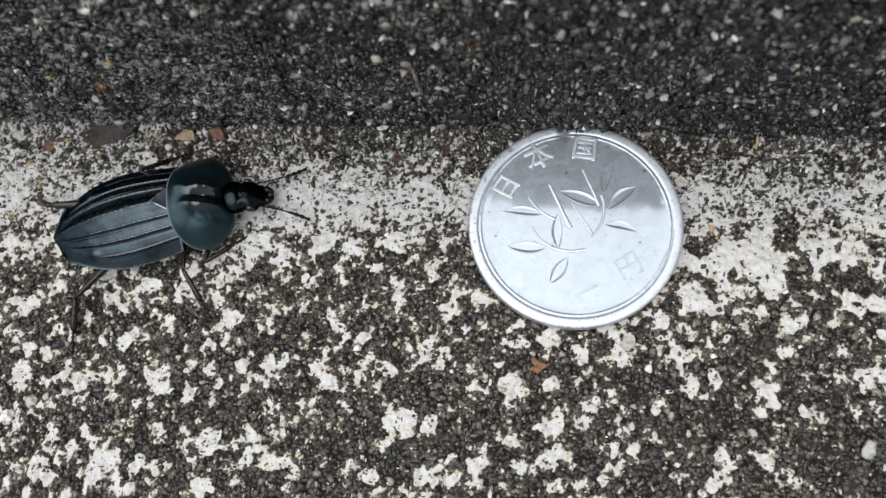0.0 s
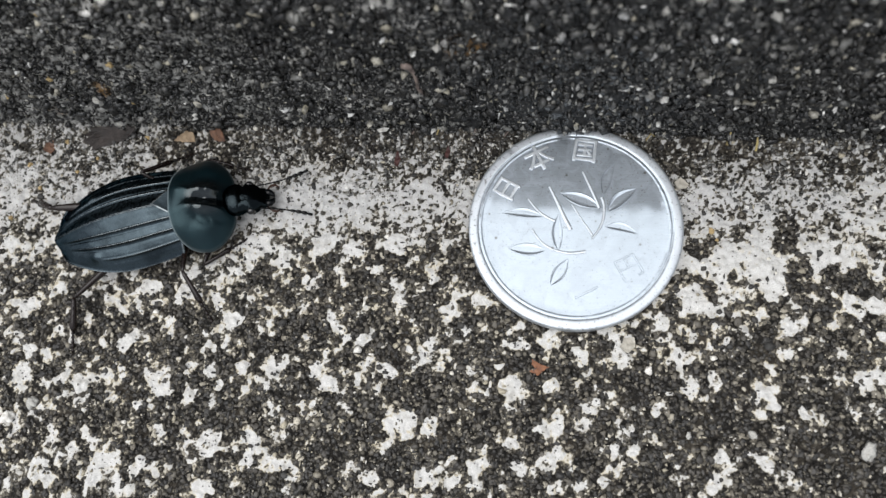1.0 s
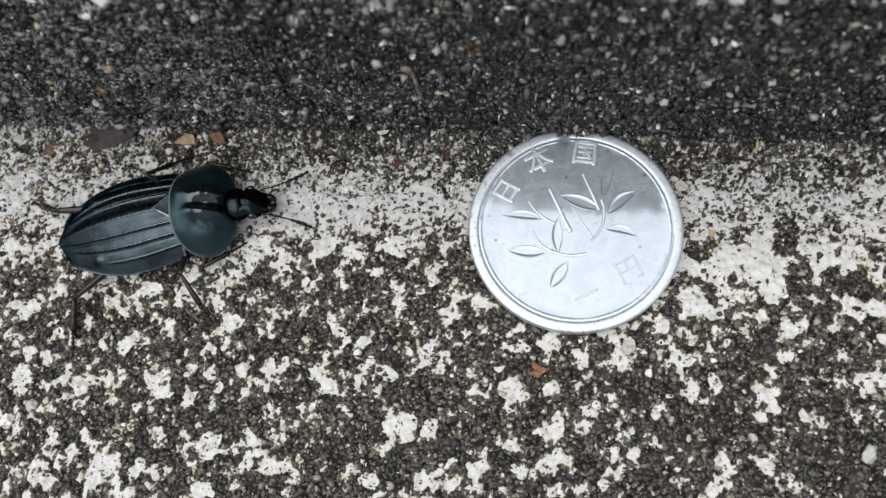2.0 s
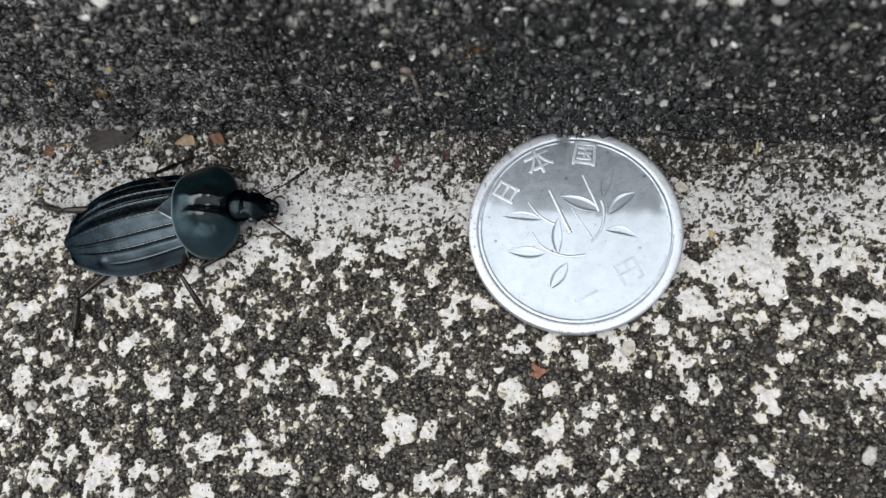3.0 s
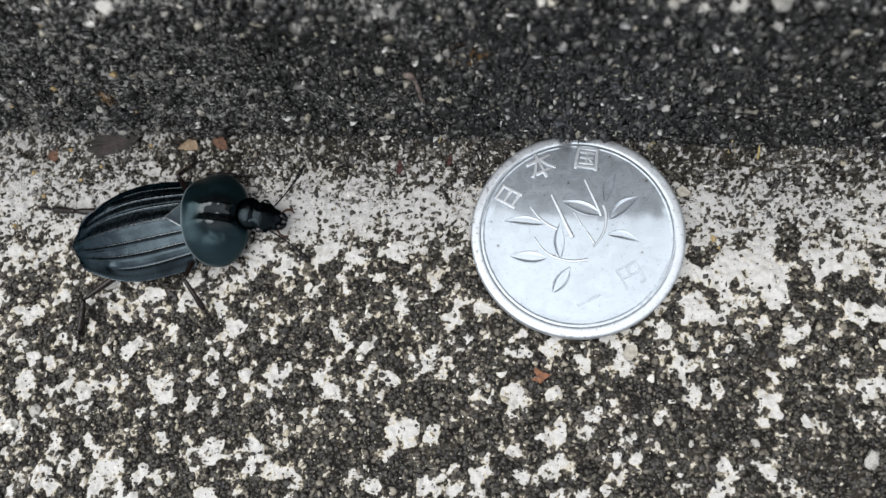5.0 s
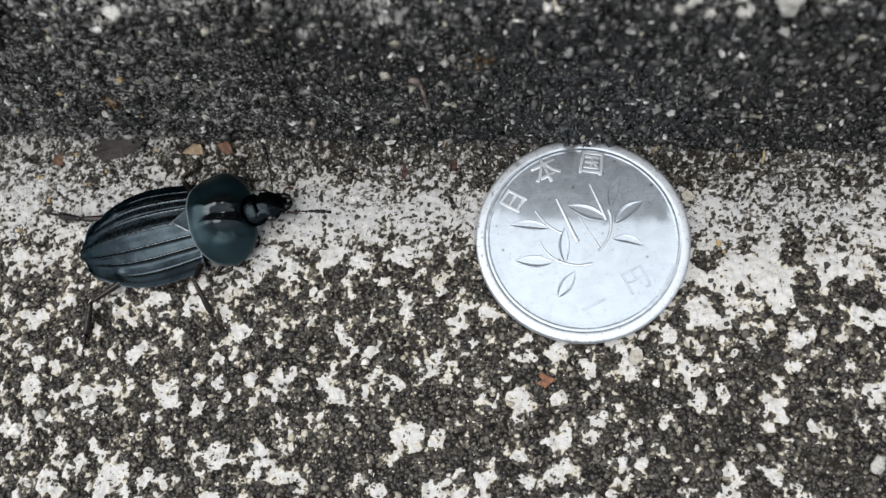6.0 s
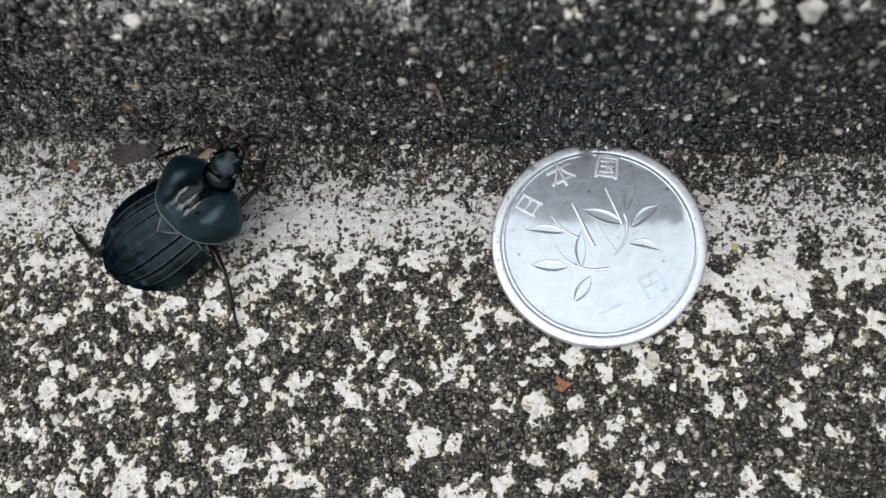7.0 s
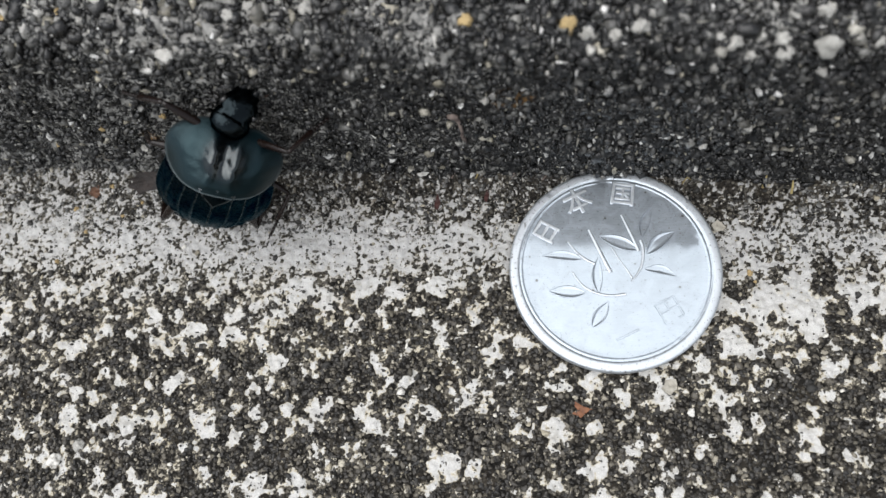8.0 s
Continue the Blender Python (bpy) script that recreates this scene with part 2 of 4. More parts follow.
def pronotum_material():
    """Polished in the middle, finely pitted and satin towards the broad margins."""
    m, nt, b = material("pronotum_shell")
    at = coords(nt)
    xyz = nt.nodes.new("ShaderNodeSeparateXYZ")
    nt.links.new(at, xyz.inputs["Vector"])
    dx = calc(nt, "SUBTRACT", xyz.outputs["X"], 0.0031)
    far = calc(nt, "SQRT", calc(nt, "ADD", calc(nt, "MULTIPLY", dx, dx), calc(nt, "MULTIPLY", xyz.outputs["Y"], xyz.outputs["Y"])))
    satin = step(nt, far, 0.0009, 0.0021)
    pits = cells(nt, at, 7000)
    cloud = noise_tex(nt, at, 500, 3, 0.5)
    shell = blend(nt, step(nt, cloud, 0.35, 0.7), (0.0013, 0.0056, 0.0074), (0.0007, 0.0030, 0.0040))
    shell = blend(nt, step(nt, far, 0.0012, 0.0030), (0.0010, 0.0016, 0.0020), shell)
    nt.links.new(blend(nt, attribute(nt, "crest"), shell, (0.13, 0.16, 0.17)), b.inputs["Base Color"])
    put(nt, b.inputs["Roughness"], calc(nt, "ADD", calc(nt, "MULTIPLY", satin, 0.26), 0.07))
    put(nt, b.inputs["Specular IOR Level"], calc(nt, "ADD", 0.20, calc(nt, "MULTIPLY", satin, 0.17)))
    b.inputs["Specular Tint"].default_value = (0.58, 0.90, 1.0, 1.0)
    put(nt, b.inputs["Coat Weight"], calc(nt, "MULTIPLY", calc(nt, "SUBTRACT", 1.0, satin), 0.55))
    b.inputs["Coat Roughness"].default_value = 0.07
    b.inputs["Coat IOR"].default_value = 1.75
    nt.links.new(bump(nt, pits.outputs["Distance"], 0.00004, 0.3), b.inputs["Normal"])
    return m


M_LEDGE, M_RISER = ledge_material(), riser_material()
M_SAND = grain_material("sand_grains", [(0.0, (0.004, 0.0043, 0.0045)), (0.46, (0.008, 0.0083, 0.0083)), (0.68, (0.030, 0.030, 0.029)), (0.82, (0.11, 0.11, 0.103)), (0.92, (0.21, 0.206, 0.19)), (0.96, (0.36, 0.33, 0.25)), (0.98, (0.55, 0.545, 0.52)), (1.0, (0.80, 0.79, 0.76))], 0.2, 0.62)
M_CRUMB = grain_material("crust_crumbs", [(0.0, (0.015, 0.015, 0.014)), (0.55, (0.035, 0.032, 0.028)), (0.75, (0.09, 0.08, 0.06)), (0.9, (0.40, 0.36, 0.27)), (1.0, (0.70, 0.68, 0.63))], 0.7)
M_CRUST = grain_material("black_crust", [(0.0, (0.006, 0.0056, 0.005)), (0.35, (0.019, 0.0172, 0.0146)), (0.70, (0.050, 0.0445, 0.036)), (0.87, (0.105, 0.093, 0.072)), (0.95, (0.20, 0.18, 0.14)), (1.0, (0.42, 0.385, 0.31))], 0.5)
M_GRIT = grain_material("foot_grit", [(0.0, (0.02, 0.02, 0.02)), (0.3, (0.06, 0.06, 0.057)), (0.6, (0.17, 0.168, 0.16)), (0.85, (0.33, 0.325, 0.30)), (1.0, (0.62, 0.61, 0.58))], 0.55)
M_PEBBLE = stone_material("pale_pebble", (0.52, 0.51, 0.475), (0.15, 0.14, 0.12))
M_OCHRE = stone_material("ochre_pebble", (0.50, 0.37, 0.17), (0.18, 0.12, 0.06))
M_QUARTZ = stone_material("white_quartz", (0.85, 0.84, 0.80), (0.55, 0.50, 0.42), 0.3)
M_ORANGE = dry_material("dry_orange_leaf", (0.19, 0.080, 0.036), (0.09, 0.036, 0.02))
M_TAN = dry_material("dry_tan_leaf", (0.27, 0.20, 0.125), (0.17, 0.115, 0.07))
M_RUST = dry_material("dry_rust_leaf", (0.13, 0.062, 0.032), (0.06, 0.028, 0.018))
M_UMBER = dry_material("rotting_leaf", (0.026, 0.018, 0.015), (0.012, 0.009, 0.0075))
M_ROOT = dry_material("rootlet_bark", (0.24, 0.19, 0.165), (0.08, 0.06, 0.052))
M_RED = dry_material("red_bud_scale", (0.05, 0.013, 0.010), (0.02, 0.008, 0.007))
M_STRAW = dry_material("straw", (0.36, 0.29, 0.12), (0.20, 0.15, 0.07))
M_CHIP = dry_material("stone_chip", (0.36, 0.34, 0.29), (0.24, 0.22, 0.185))
M_FLAKE = dry_material("lichen_flake", (0.48, 0.47, 0.44), (0.32, 0.31, 0.285))
M_COIN, M_RELIEF = coin_material("aluminium", 0.56, 0.73, 0.1, (0.375, 0.412, 0.45)), coin_material("rubbed_aluminium", 0.7, 0.9, 0.3, (0.60, 0.63, 0.66))
M_ELYTRA = chitin_material("wing_case", (0.036, 0.048, 0.056), 0.26, relief=0.03, crest=(0.22, 0.245, 0.255), tint=(0.28, 0.35, 0.38), metal=1.0)
M_SCUTUM = chitin_material("scutellum", (0.018, 0.024, 0.028), 0.30, relief=0.1, crest=(0.34, 0.37, 0.38), tint=(0.28, 0.35, 0.38), metal=1.0)
M_PRONOTUM = pronotum_material()
M_BLACK = chitin_material("black_chitin", (0.0022, 0.0028, 0.0034), 0.20, relief=0.2, shine=0.20)
M_HEAD = chitin_material("head_shell", (0.015, 0.020, 0.0225), 0.16, grain=1500, relief=0.5, tint=(0.25, 0.34, 0.36), metal=1.0)
M_LEG = chitin_material("leg_chitin", (0.009, 0.005, 0.004), 0.22, relief=0.15, shine=0.3)
M_PALP = chitin_material("amber_palp", (0.045, 0.017, 0.008), 0.35)
M_EYE = chitin_material("eye", (0.01, 0.01, 0.01), 0.12, coat=0.5)


# ---- numeric noise for the ground's relief ----
def lattice(seed):
    return np.random.RandomState(seed).rand(128, 128)


def rough(x, y, scale, seed):
    grid, u, v = lattice(seed), x * scale, y * scale
    i, j = np.floor(u).astype(int), np.floor(v).astype(int)
    fu, fv = u - i, v - j
    fu, fv = fu * fu * (3 - 2 * fu), fv * fv * (3 - 2 * fv)
    a, b = grid[i % 128, j % 128], grid[(i + 1) % 128, j % 128]
    c, d = grid[i % 128, (j + 1) % 128], grid[(i + 1) % 128, (j + 1) % 128]
    return (a * (1 - fu) + b * fu) * (1 - fv) + (c * (1 - fu) + d * fu) * fv - 0.5


def layered(x, y, scale, seed, octaves=4, gain=0.55):
    return sum(gain ** k * rough(x + 7.3 * k, y - 3.1 * k, scale * 2.0 ** k, seed + k) for k in range(octaves))


def mottle(x, y, scale, seed, octaves=4, gain=0.58):
    """Like layered, each octave turned against the last, so that no grid shows."""
    out = 0.0
    for k in range(octaves):
        c, q = math.cos(0.5 + 1.1 * k), math.sin(0.5 + 1.1 * k)
        out = out + gain ** k * rough(c * x - q * y + 40, q * x + c * y + 40, scale * 1.9 ** k, seed + k)
    return out


def ease(v, low, high):
    v = np.clip((v - low) / (high - low), 0, 1)
    return v * v * (3 - 2 * v)


def spaced(parts):
    """Coordinates from stretches (start, end, spacing)."""
    return np.unique(np.concatenate([np.arange(a, b, d) for a, b, d in parts] + [[parts[-1][1]]]).round(4))


def base_y(x):
    """Where the foot of the step runs, in centimetres."""
    return 1.005 - 0.035 * np.clip(x, -20, 20)


# Large pale lichen rosettes on the ledge: x, y, radius in centimetres, by stretch of the ledge.
LICHEN_WEST = [(-5.99, -0.2, 0.1), (-5.68, -0.86, 0.11), (-5.67, -0.2, 0.08), (-5.62, -1.52, 0.11), (-5.55, -1.32, 0.07), (-5.36, -0.68, 0.07), (-5.24, -2.51, 0.12), (-5.19, -2.11, 0.06), (-5.15, -1.59, 0.08), (-4.95, -1.64, 0.08), (-4.91, -1.86, 0.09), (-4.86, -2.4, 0.05), (-4.8, -2.14, 0.07), (-4.79, -1.2, 0.08), (-4.57, -2.44, 0.17), (-4.54, -1.17, 0.1), (-4.34, -0.65, 0.11), (-4.3, -2.21, 0.06), (-4.26, -2.47, 0.06), (-4.19, -2.39, 0.06), (-4.11, -1.03, 0.08), (-4.09, -2.11, 0.07), (-4.09, -1.64, 0.13), (-3.91, -0.69, 0.11), (-3.85, -1.48, 0.08), (-3.82, -1.71, 0.08), (-3.63, -1.24, 0.06), (-3.62, -1.49, 0.06), (-3.59, -2.55, 0.07), (-3.58, -0.8, 0.08), (-3.5, -2.15, 0.12), (-3.5, -1.64, 0.07), (-3.47, -2.58, 0.07)]
LICHEN_MID_WEST = [(-3.43, -2.25, 0.07), (-3.42, -0.94, 0.09), (-3.31, -0.39, 0.1), (-3.28, -1.45, 0.07), (-3.25, -0.19, 0.13), (-3.17, -2.32, 0.07), (-3.13, -2.13, 0.11), (-2.98, -0.31, 0.12), (-2.96, -1.42, 0.1), (-2.92, -2.29, 0.06), (-2.83, -2.37, 0.09), (-2.81, -1.34, 0.07), (-2.77, -1.94, 0.06), (-2.61, -0.59, 0.07), (-2.54, -1.43, 0.08), (-2.54, -0.14, 0.12), (-2.42, -0.95, 0.07), (-2.39, -1.61, 0.09), (-2.21, -1.1, 0.05), (-2.21, -0.18, 0.1), (-2.1, -1.53, 0.05), (-2.07, -1.15, 0.06), (-1.99, -0.46, 0.07), (-1.92, -2.42, 0.08), (-1.81, -1.98, 0.08), (-1.81, -0.14, 0.12), (-1.78, -1.45, 0.1), (-1.7, -0.78, 0.06), (-1.6, -1.94, 0.12), (-1.41, -1.23, 0.06), (-1.4, -2.44, 0.09), (-1.38, -0.46, 0.1), (-1.34, -1.95, 0.09)]
LICHEN_MID_EAST = [(-1.22, -0.81, 0.06), (-1.18, -2.24, 0.06), (-1.14, -2.44, 0.09), (-1.06, -1.02, 0.06), (-0.92, -0.75, 0.07), (-0.89, -2.3, 0.13), (-0.86, -1.59, 0.05), (-0.72, -1.35, 0.05), (-0.62, -2.08, 0.09), (-0.62, -1.56, 0.11), (-0.51, -2.32, 0.09), (-0.48, -1.16, 0.08), (-0.31, -1.93, 0.07), (-0.29, -1.02, 0.08), (-0.26, -2.2, 0.09), (-0.26, -1.55, 0.1), (-0.22, -1.89, 0.09), (-0.19, -2.44, 0.09), (-0.16, -2.13, 0.08), (-0.02, -2.43, 0.07), (0.03, -1.22, 0.1), (0.15, -1.74, 0.11), (0.23, -2.4, 0.08), (0.32, -2.06, 0.06), (0.49, -1.14, 0.09), (0.5, -1.87, 0.05), (0.53, -2.07, 0.06), (0.74, -0.74, 0.07), (0.75, -1.75, 0.05), (0.8, -0.91, 0.09), (0.88, -2.21, 0.05), (0.88, -1.61, 0.04), (0.92, -1.34, 0.05)]
LICHEN_EAST = [(0.94, -0.28, 0.14), (0.95, -1.2, 0.07), (1.08, -1.05, 0.05), (1.11, -0.36, 0.11), (1.13, -0.7, 0.14), (1.18, -2.35, 0.08), (1.23, -1.42, 0.07), (1.26, -2.16, 0.06), (1.27, -0.77, 0.09), (1.33, -0.43, 0.12), (1.41, -1.04, 0.04), (1.55, -0.28, 0.21), (1.69, -2.19, 0.08), (1.7, -1.59, 0.1), (1.7, -0.16, 0.18), (1.73, -1.65, 0.07), (1.76, -0.39, 0.21), (1.77, -1.29, 0.06), (1.85, -0.58, 0.1), (1.87, -1.2, 0.06), (1.96, -0.93, 0.06), (2.02, -1.7, 0.06), (2.26, -0.2, 0.18), (2.33, -0.94, 0.08), (2.56, -1.44, 0.09), (2.56, -0.72, 0.11), (2.6, -0.27, 0.14), (2.65, -1.4, 0.08), (2.74, -1.04, 0.07), (2.74, -0.71, 0.1), (2.76, -0.42, 0.09)]


# Islands of black crust in the pale sheet east of the coin, then two spots at its west edge that paint crevice and
# contact shadow dark: x, y, radius.
CRUST_AND_SHADE_SPOTS = ((1.99, 0.03, 0.12), (2.01, -0.17, 0.10), (1.68, -0.34, 0.09), (1.37, -0.38, 0.06), (1.53, -0.48, 0.07), (1.20, -0.26, 0.08), (2.26, -0.10, 0.05), (-0.90, 0.82, 0.15), (-0.98, 0.60, 0.09))


def lumps(x, y, size, seed):
    """Rounded lumps of about that size packed at random: 1 on a lump's middle, 0 in the clefts."""
    u, v = x / size, y / size
    i, j = np.floor(u).astype(int), np.floor(v).astype(int)
    jx, jy = lattice(seed), lattice(seed + 1)
    best = np.full(x.shape, 9.0)
    for di in (-1, 0, 1):
        for dj in (-1, 0, 1):
            a, b = i + di, j + dj
            best = np.minimum(best, np.hypot(a + jx[a % 128, b % 128] - u, b + jy[a % 128, b % 128] - v))
    return np.clip(1 - 1.35 * best, 0, 1)


def ledge_height(x, y):
    h = 0.030 * layered(x, y, 0.7, 3, 3) + 0.020 * layered(x, y, 5.0, 11, 3)
    h = h + 0.030 * lumps(x, y, 0.085, 21) + 0.035 * lumps(x, y, 0.21, 25) * ease(rough(x, y, 2.5, 27), -0.1, 0.2) + 0.012 * rough(x, y, 30, 22) - 0.02
    under = ease(np.hypot(x, y), 1.15, 0.95)
    h = h * (1 - 0.8 * under) - 0.012 * under
    h = h - 0.07 * np.exp(-((x + 0.92) / 0.09) ** 2 - ((y - 0.80) / 0.13) ** 2)
    h = h * (1 - ease(np.maximum(np.abs(x), np.abs(y)), 8.0, 12.0))
    return h + 0.06 * ease(base_y(x) - y, 0.16, 0.0)


def lichen_field(x, y):
    up = np.clip(y, -4, 2)
    field = 0.372 - 0.034 * ease(-up, 0.6, 1.2) + 0.075 * ease(-x, 2.0, 5.0) - 0.035 * ease(x, -2.0, 0.0) * ease(-up, 0.6, 1.2)
    band = np.exp(-((up - 0.27 + 0.02 * x) / 0.40) ** 2) * (0.68 + 0.32 * ease(x, -4.2, -2.4))
    field = field + 0.19 * band + 0.02 * ease(-x, 2.0, 4.0) * ease(up, 0.3, 0.8) - 0.06 * ease(-up, 0.9, 2.0) * ease(x, -4.0, -1.5)
    field = field + 0.07 * np.exp(-((x + 3.9) / 1.1) ** 2 - ((up - 0.15) / 0.45) ** 2)
    field = field + 0.07 * np.exp(-((x + 2.3) / 0.8) ** 2 - ((up - 0.15) / 0.4) ** 2) - 0.06 * np.exp(-((x + 5.3) / 0.8) ** 2 - ((up + 0.85) / 0.35) ** 2)
    field = field - 0.075 * np.exp(-((x + 4.0) / 1.5) ** 2 - ((up - 0.88) / 0.33) ** 2)
    warp_x, warp_y = 0.10 * layered(x, y, 7, 31, 3), 0.10 * layered(x, y, 7, 41, 3)
    field = field - 0.02 * ease(x, -1.2, -0.4) * ease(-x, -2.0, -1.2) * ease(-up, 1.0, 1.4)
    middle = [(px, py, 0.86 * r) for px, py, r in LICHEN_MID_EAST]
    for px, py, r in LICHEN_WEST + LICHEN_MID_WEST + middle + LICHEN_EAST:
        r = 0.93 * r
        near = (np.abs(x - px) < 2 * r + 0.1) & (np.abs(y - py) < 2 * r + 0.1)
        d = np.hypot(x[near] + warp_x[near] - px, y[near] + warp_y[near] - py) / r
        field[near] = np.maximum(field[near], 0.38 + 0.30 * ease(d, 1.30, 0.80))
    for px, py, r in CRUST_AND_SHADE_SPOTS:
        d = np.hypot(x + warp_x - px, y + warp_y - py) / r
        field = field - 0.17 * ease(d, 1.35, 0.55)
    far = ease(np.maximum(np.abs(x), np.abs(y)), 7.0, 12.0)
    return field * (1 - far) + 0.40 * far


def near_step(x, y):
    """1 in the strip at the foot of the step, where lichen and grit are finest, 0 out on the ledge."""
    return ease(y - base_y(x), -0.75, -0.30)


def crust_cover(x, y):
    """Where lichen shows (high) and where black crust has grown over it (low)."""
    k = near_step(x, y)
    fine = ease(y - 0.12 * mottle(x, y, 2.5, 151, 2), -0.5, 0.15)
    return lichen_field(x, y) + 0.34 * mottle(x, y, 8.0, 131, 3) * (1 - 0.45 * fine - 0.2 * k) + 0.40 * mottle(x, y, 19.0, 141, 3) * (0.8 - 0.35 * fine + 0.2 * k) + 0.34 * mottle(x, y, 38.0, 171, 2) * fine


def sheet(name, places, rows, cols, mat, label, fields, category):
    me = bpy.data.meshes.new(name)
    idx = np.arange(rows * cols).reshape(rows, cols)
    quads = np.stack([idx[:-1, :-1], idx[:-1, 1:], idx[1:, 1:], idx[1:, :-1]], -1).reshape(-1, 4)
    me.vertices.add(rows * cols)
    me.vertices.foreach_set("co", (places * CM).astype(np.float32).ravel())
    me.loops.add(quads.size)
    me.loops.foreach_set("vertex_index", quads.ravel().astype(np.int32))
    me.polygons.add(len(quads))
    me.polygons.foreach_set("loop_start", np.arange(0, quads.size, 4, dtype=np.int32))
    me.update(calc_edges=True)
    me.polygons.foreach_set("use_smooth", np.ones(len(quads), bool))
    for key, values in fields.items():
        me.attributes.new(key, "FLOAT", "POINT").data.foreach_set("value", values.astype(np.float32).ravel())
    me.materials.append(mat)
    return tagged(new(name, me), label, category, kind="structure")


def build_ledge():
    xs = spaced([(-3000, -40, 296), (-40, -10, 3), (-10, -7, 0.2), (-7, 3.4, 0.0122), (3.4, 6, 0.2), (6, 40, 3), (40, 3000, 296)])
    vs = spaced([(-3000, -40, 296), (-40, -6, 2), (-6, -3.8, 0.15), (-3.8, 0.12, 0.0122)])      # distance from the foot of the step
    x, v = np.meshgrid(xs, vs)
    y = base_y(x) + v
    near = 1 - ease(np.maximum(np.abs(x), -v), 8.0, 13.0)
    cover = crust_cover(x, y) * near + 0.455 * (1 - near)
    z = (ledge_height(x, y) + 0.006 * ease(cover, 0.46, 0.52)) * near
    grime = 0.32 * ease(y - base_y(x), -0.34, -0.06) * ease(layered(x, y, 4, 51, 3) + 0.25 * ease(-x, -2, 4), -0.12, 0.25)
    film = ease(y, -0.55, 0.25) * (0.75 + 0.25 * ease(mottle(x, y, 1.6, 161, 3), -0.2, 0.2))
    fields = {"lichen": cover, "grime": grime, "film": film}
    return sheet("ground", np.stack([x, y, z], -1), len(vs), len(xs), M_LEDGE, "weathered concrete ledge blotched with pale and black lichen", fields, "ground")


RISE, NOSE = 2.52, 0.22
PITS = ((0.77, 0.77, 0.075, 0.10, 0.15), (0.22, 2.12, 0.19, 0.11, 0.12), (-1.9, 2.0, 0.12, 0.08, 0.08))      # x, height, half sizes, depth


def riser_profile(s):
    """Out from the foot line and up, for the length s along the step's section; and the outward normal there."""
    straight, arc = RISE - NOSE, NOSE * math.pi / 2
    a = np.clip((s - straight) / NOSE, 0, math.pi / 2)
    over = np.maximum(s - straight - arc, 0)
    back = NOSE * (1 - np.cos(a)) + over
    up = np.minimum(s, straight) + NOSE * np.sin(a)
    return back, up, -np.cos(a), np.sin(a)


def riser_place(x, s):
    back, up, ny, nz = riser_profile(s)
    worn = ease(s, 1.9, 2.5)
    d = 0.035 * layered(x, s, 0.9, 61, 3) * (0.4 + worn) + (0.020 + 0.05 * worn) * layered(x, s, 5.0, 71, 3)
    d = d + 0.05 * lumps(x, s, 0.085, 83) + 0.07 * lumps(x, s, 0.19, 85) * ease(rough(x, s, 3.0, 87), -0.15, 0.2) + 0.014 * rough(x, s, 33, 82) - 0.03
    d = d * (1 - ease(np.maximum(np.abs(x), s), 8.0, 12.0))
    for px, ps, rx, rs, deep in PITS:
        d = d - deep * np.exp(-((x - px) / rx) ** 4 - ((s - ps) / rs) ** 4)
    return np.stack([x, base_y(x) + back + ny * d, up + nz * d], -1)


def build_riser():
    xs = spaced([(-3000, -40, 296), (-40, -10, 3), (-10, -8, 0.2), (-8, 3.6, 0.021), (3.6, 6, 0.2), (6, 40, 3), (40, 3000, 296)])
    ss = spaced([(-0.08, 3.4, 0.021), (3.4, 8, 0.3), (8, 50, 4), (50, 3000, 295)])
    x, s = np.meshgrid(xs, ss)
    field = 0.345 + 0.34 * layered(x, s, 1.3, 91, 3) + 0.06 * ease(s, 1.1, 0.0) * ease(-x, 0.5, 2.5) + 0.135 * ease(-x, 0.5, 3.5) - 0.05 * np.exp(-(x / 1.2) ** 2) + 0.05 * ease(-x, 3.5, 6.0) + 0.12 * ease(s, 2.2, 2.7)
    far = ease(np.maximum(np.abs(x), s), 7.0, 12.0)
    field = field * (1 - far) + 0.38 * far
    rust = sum(ease(np.hypot(x - px, s - ps) + 0.08 * layered(x, s, 6, 95, 3), r, 0.3 * r) for px, ps, r in ((-0.95, 1.74, 0.20), (-4.6, 0.95, 0.14), (-5.5, 0.35, 0.16)))
    return sheet("step_riser", riser_place(x, s), len(ss), len(xs), M_RISER, "dark weathered concrete step face with exposed sand", {"lichen": field, "rust": rust}, "step")


ground = build_ledge()
build_riser()


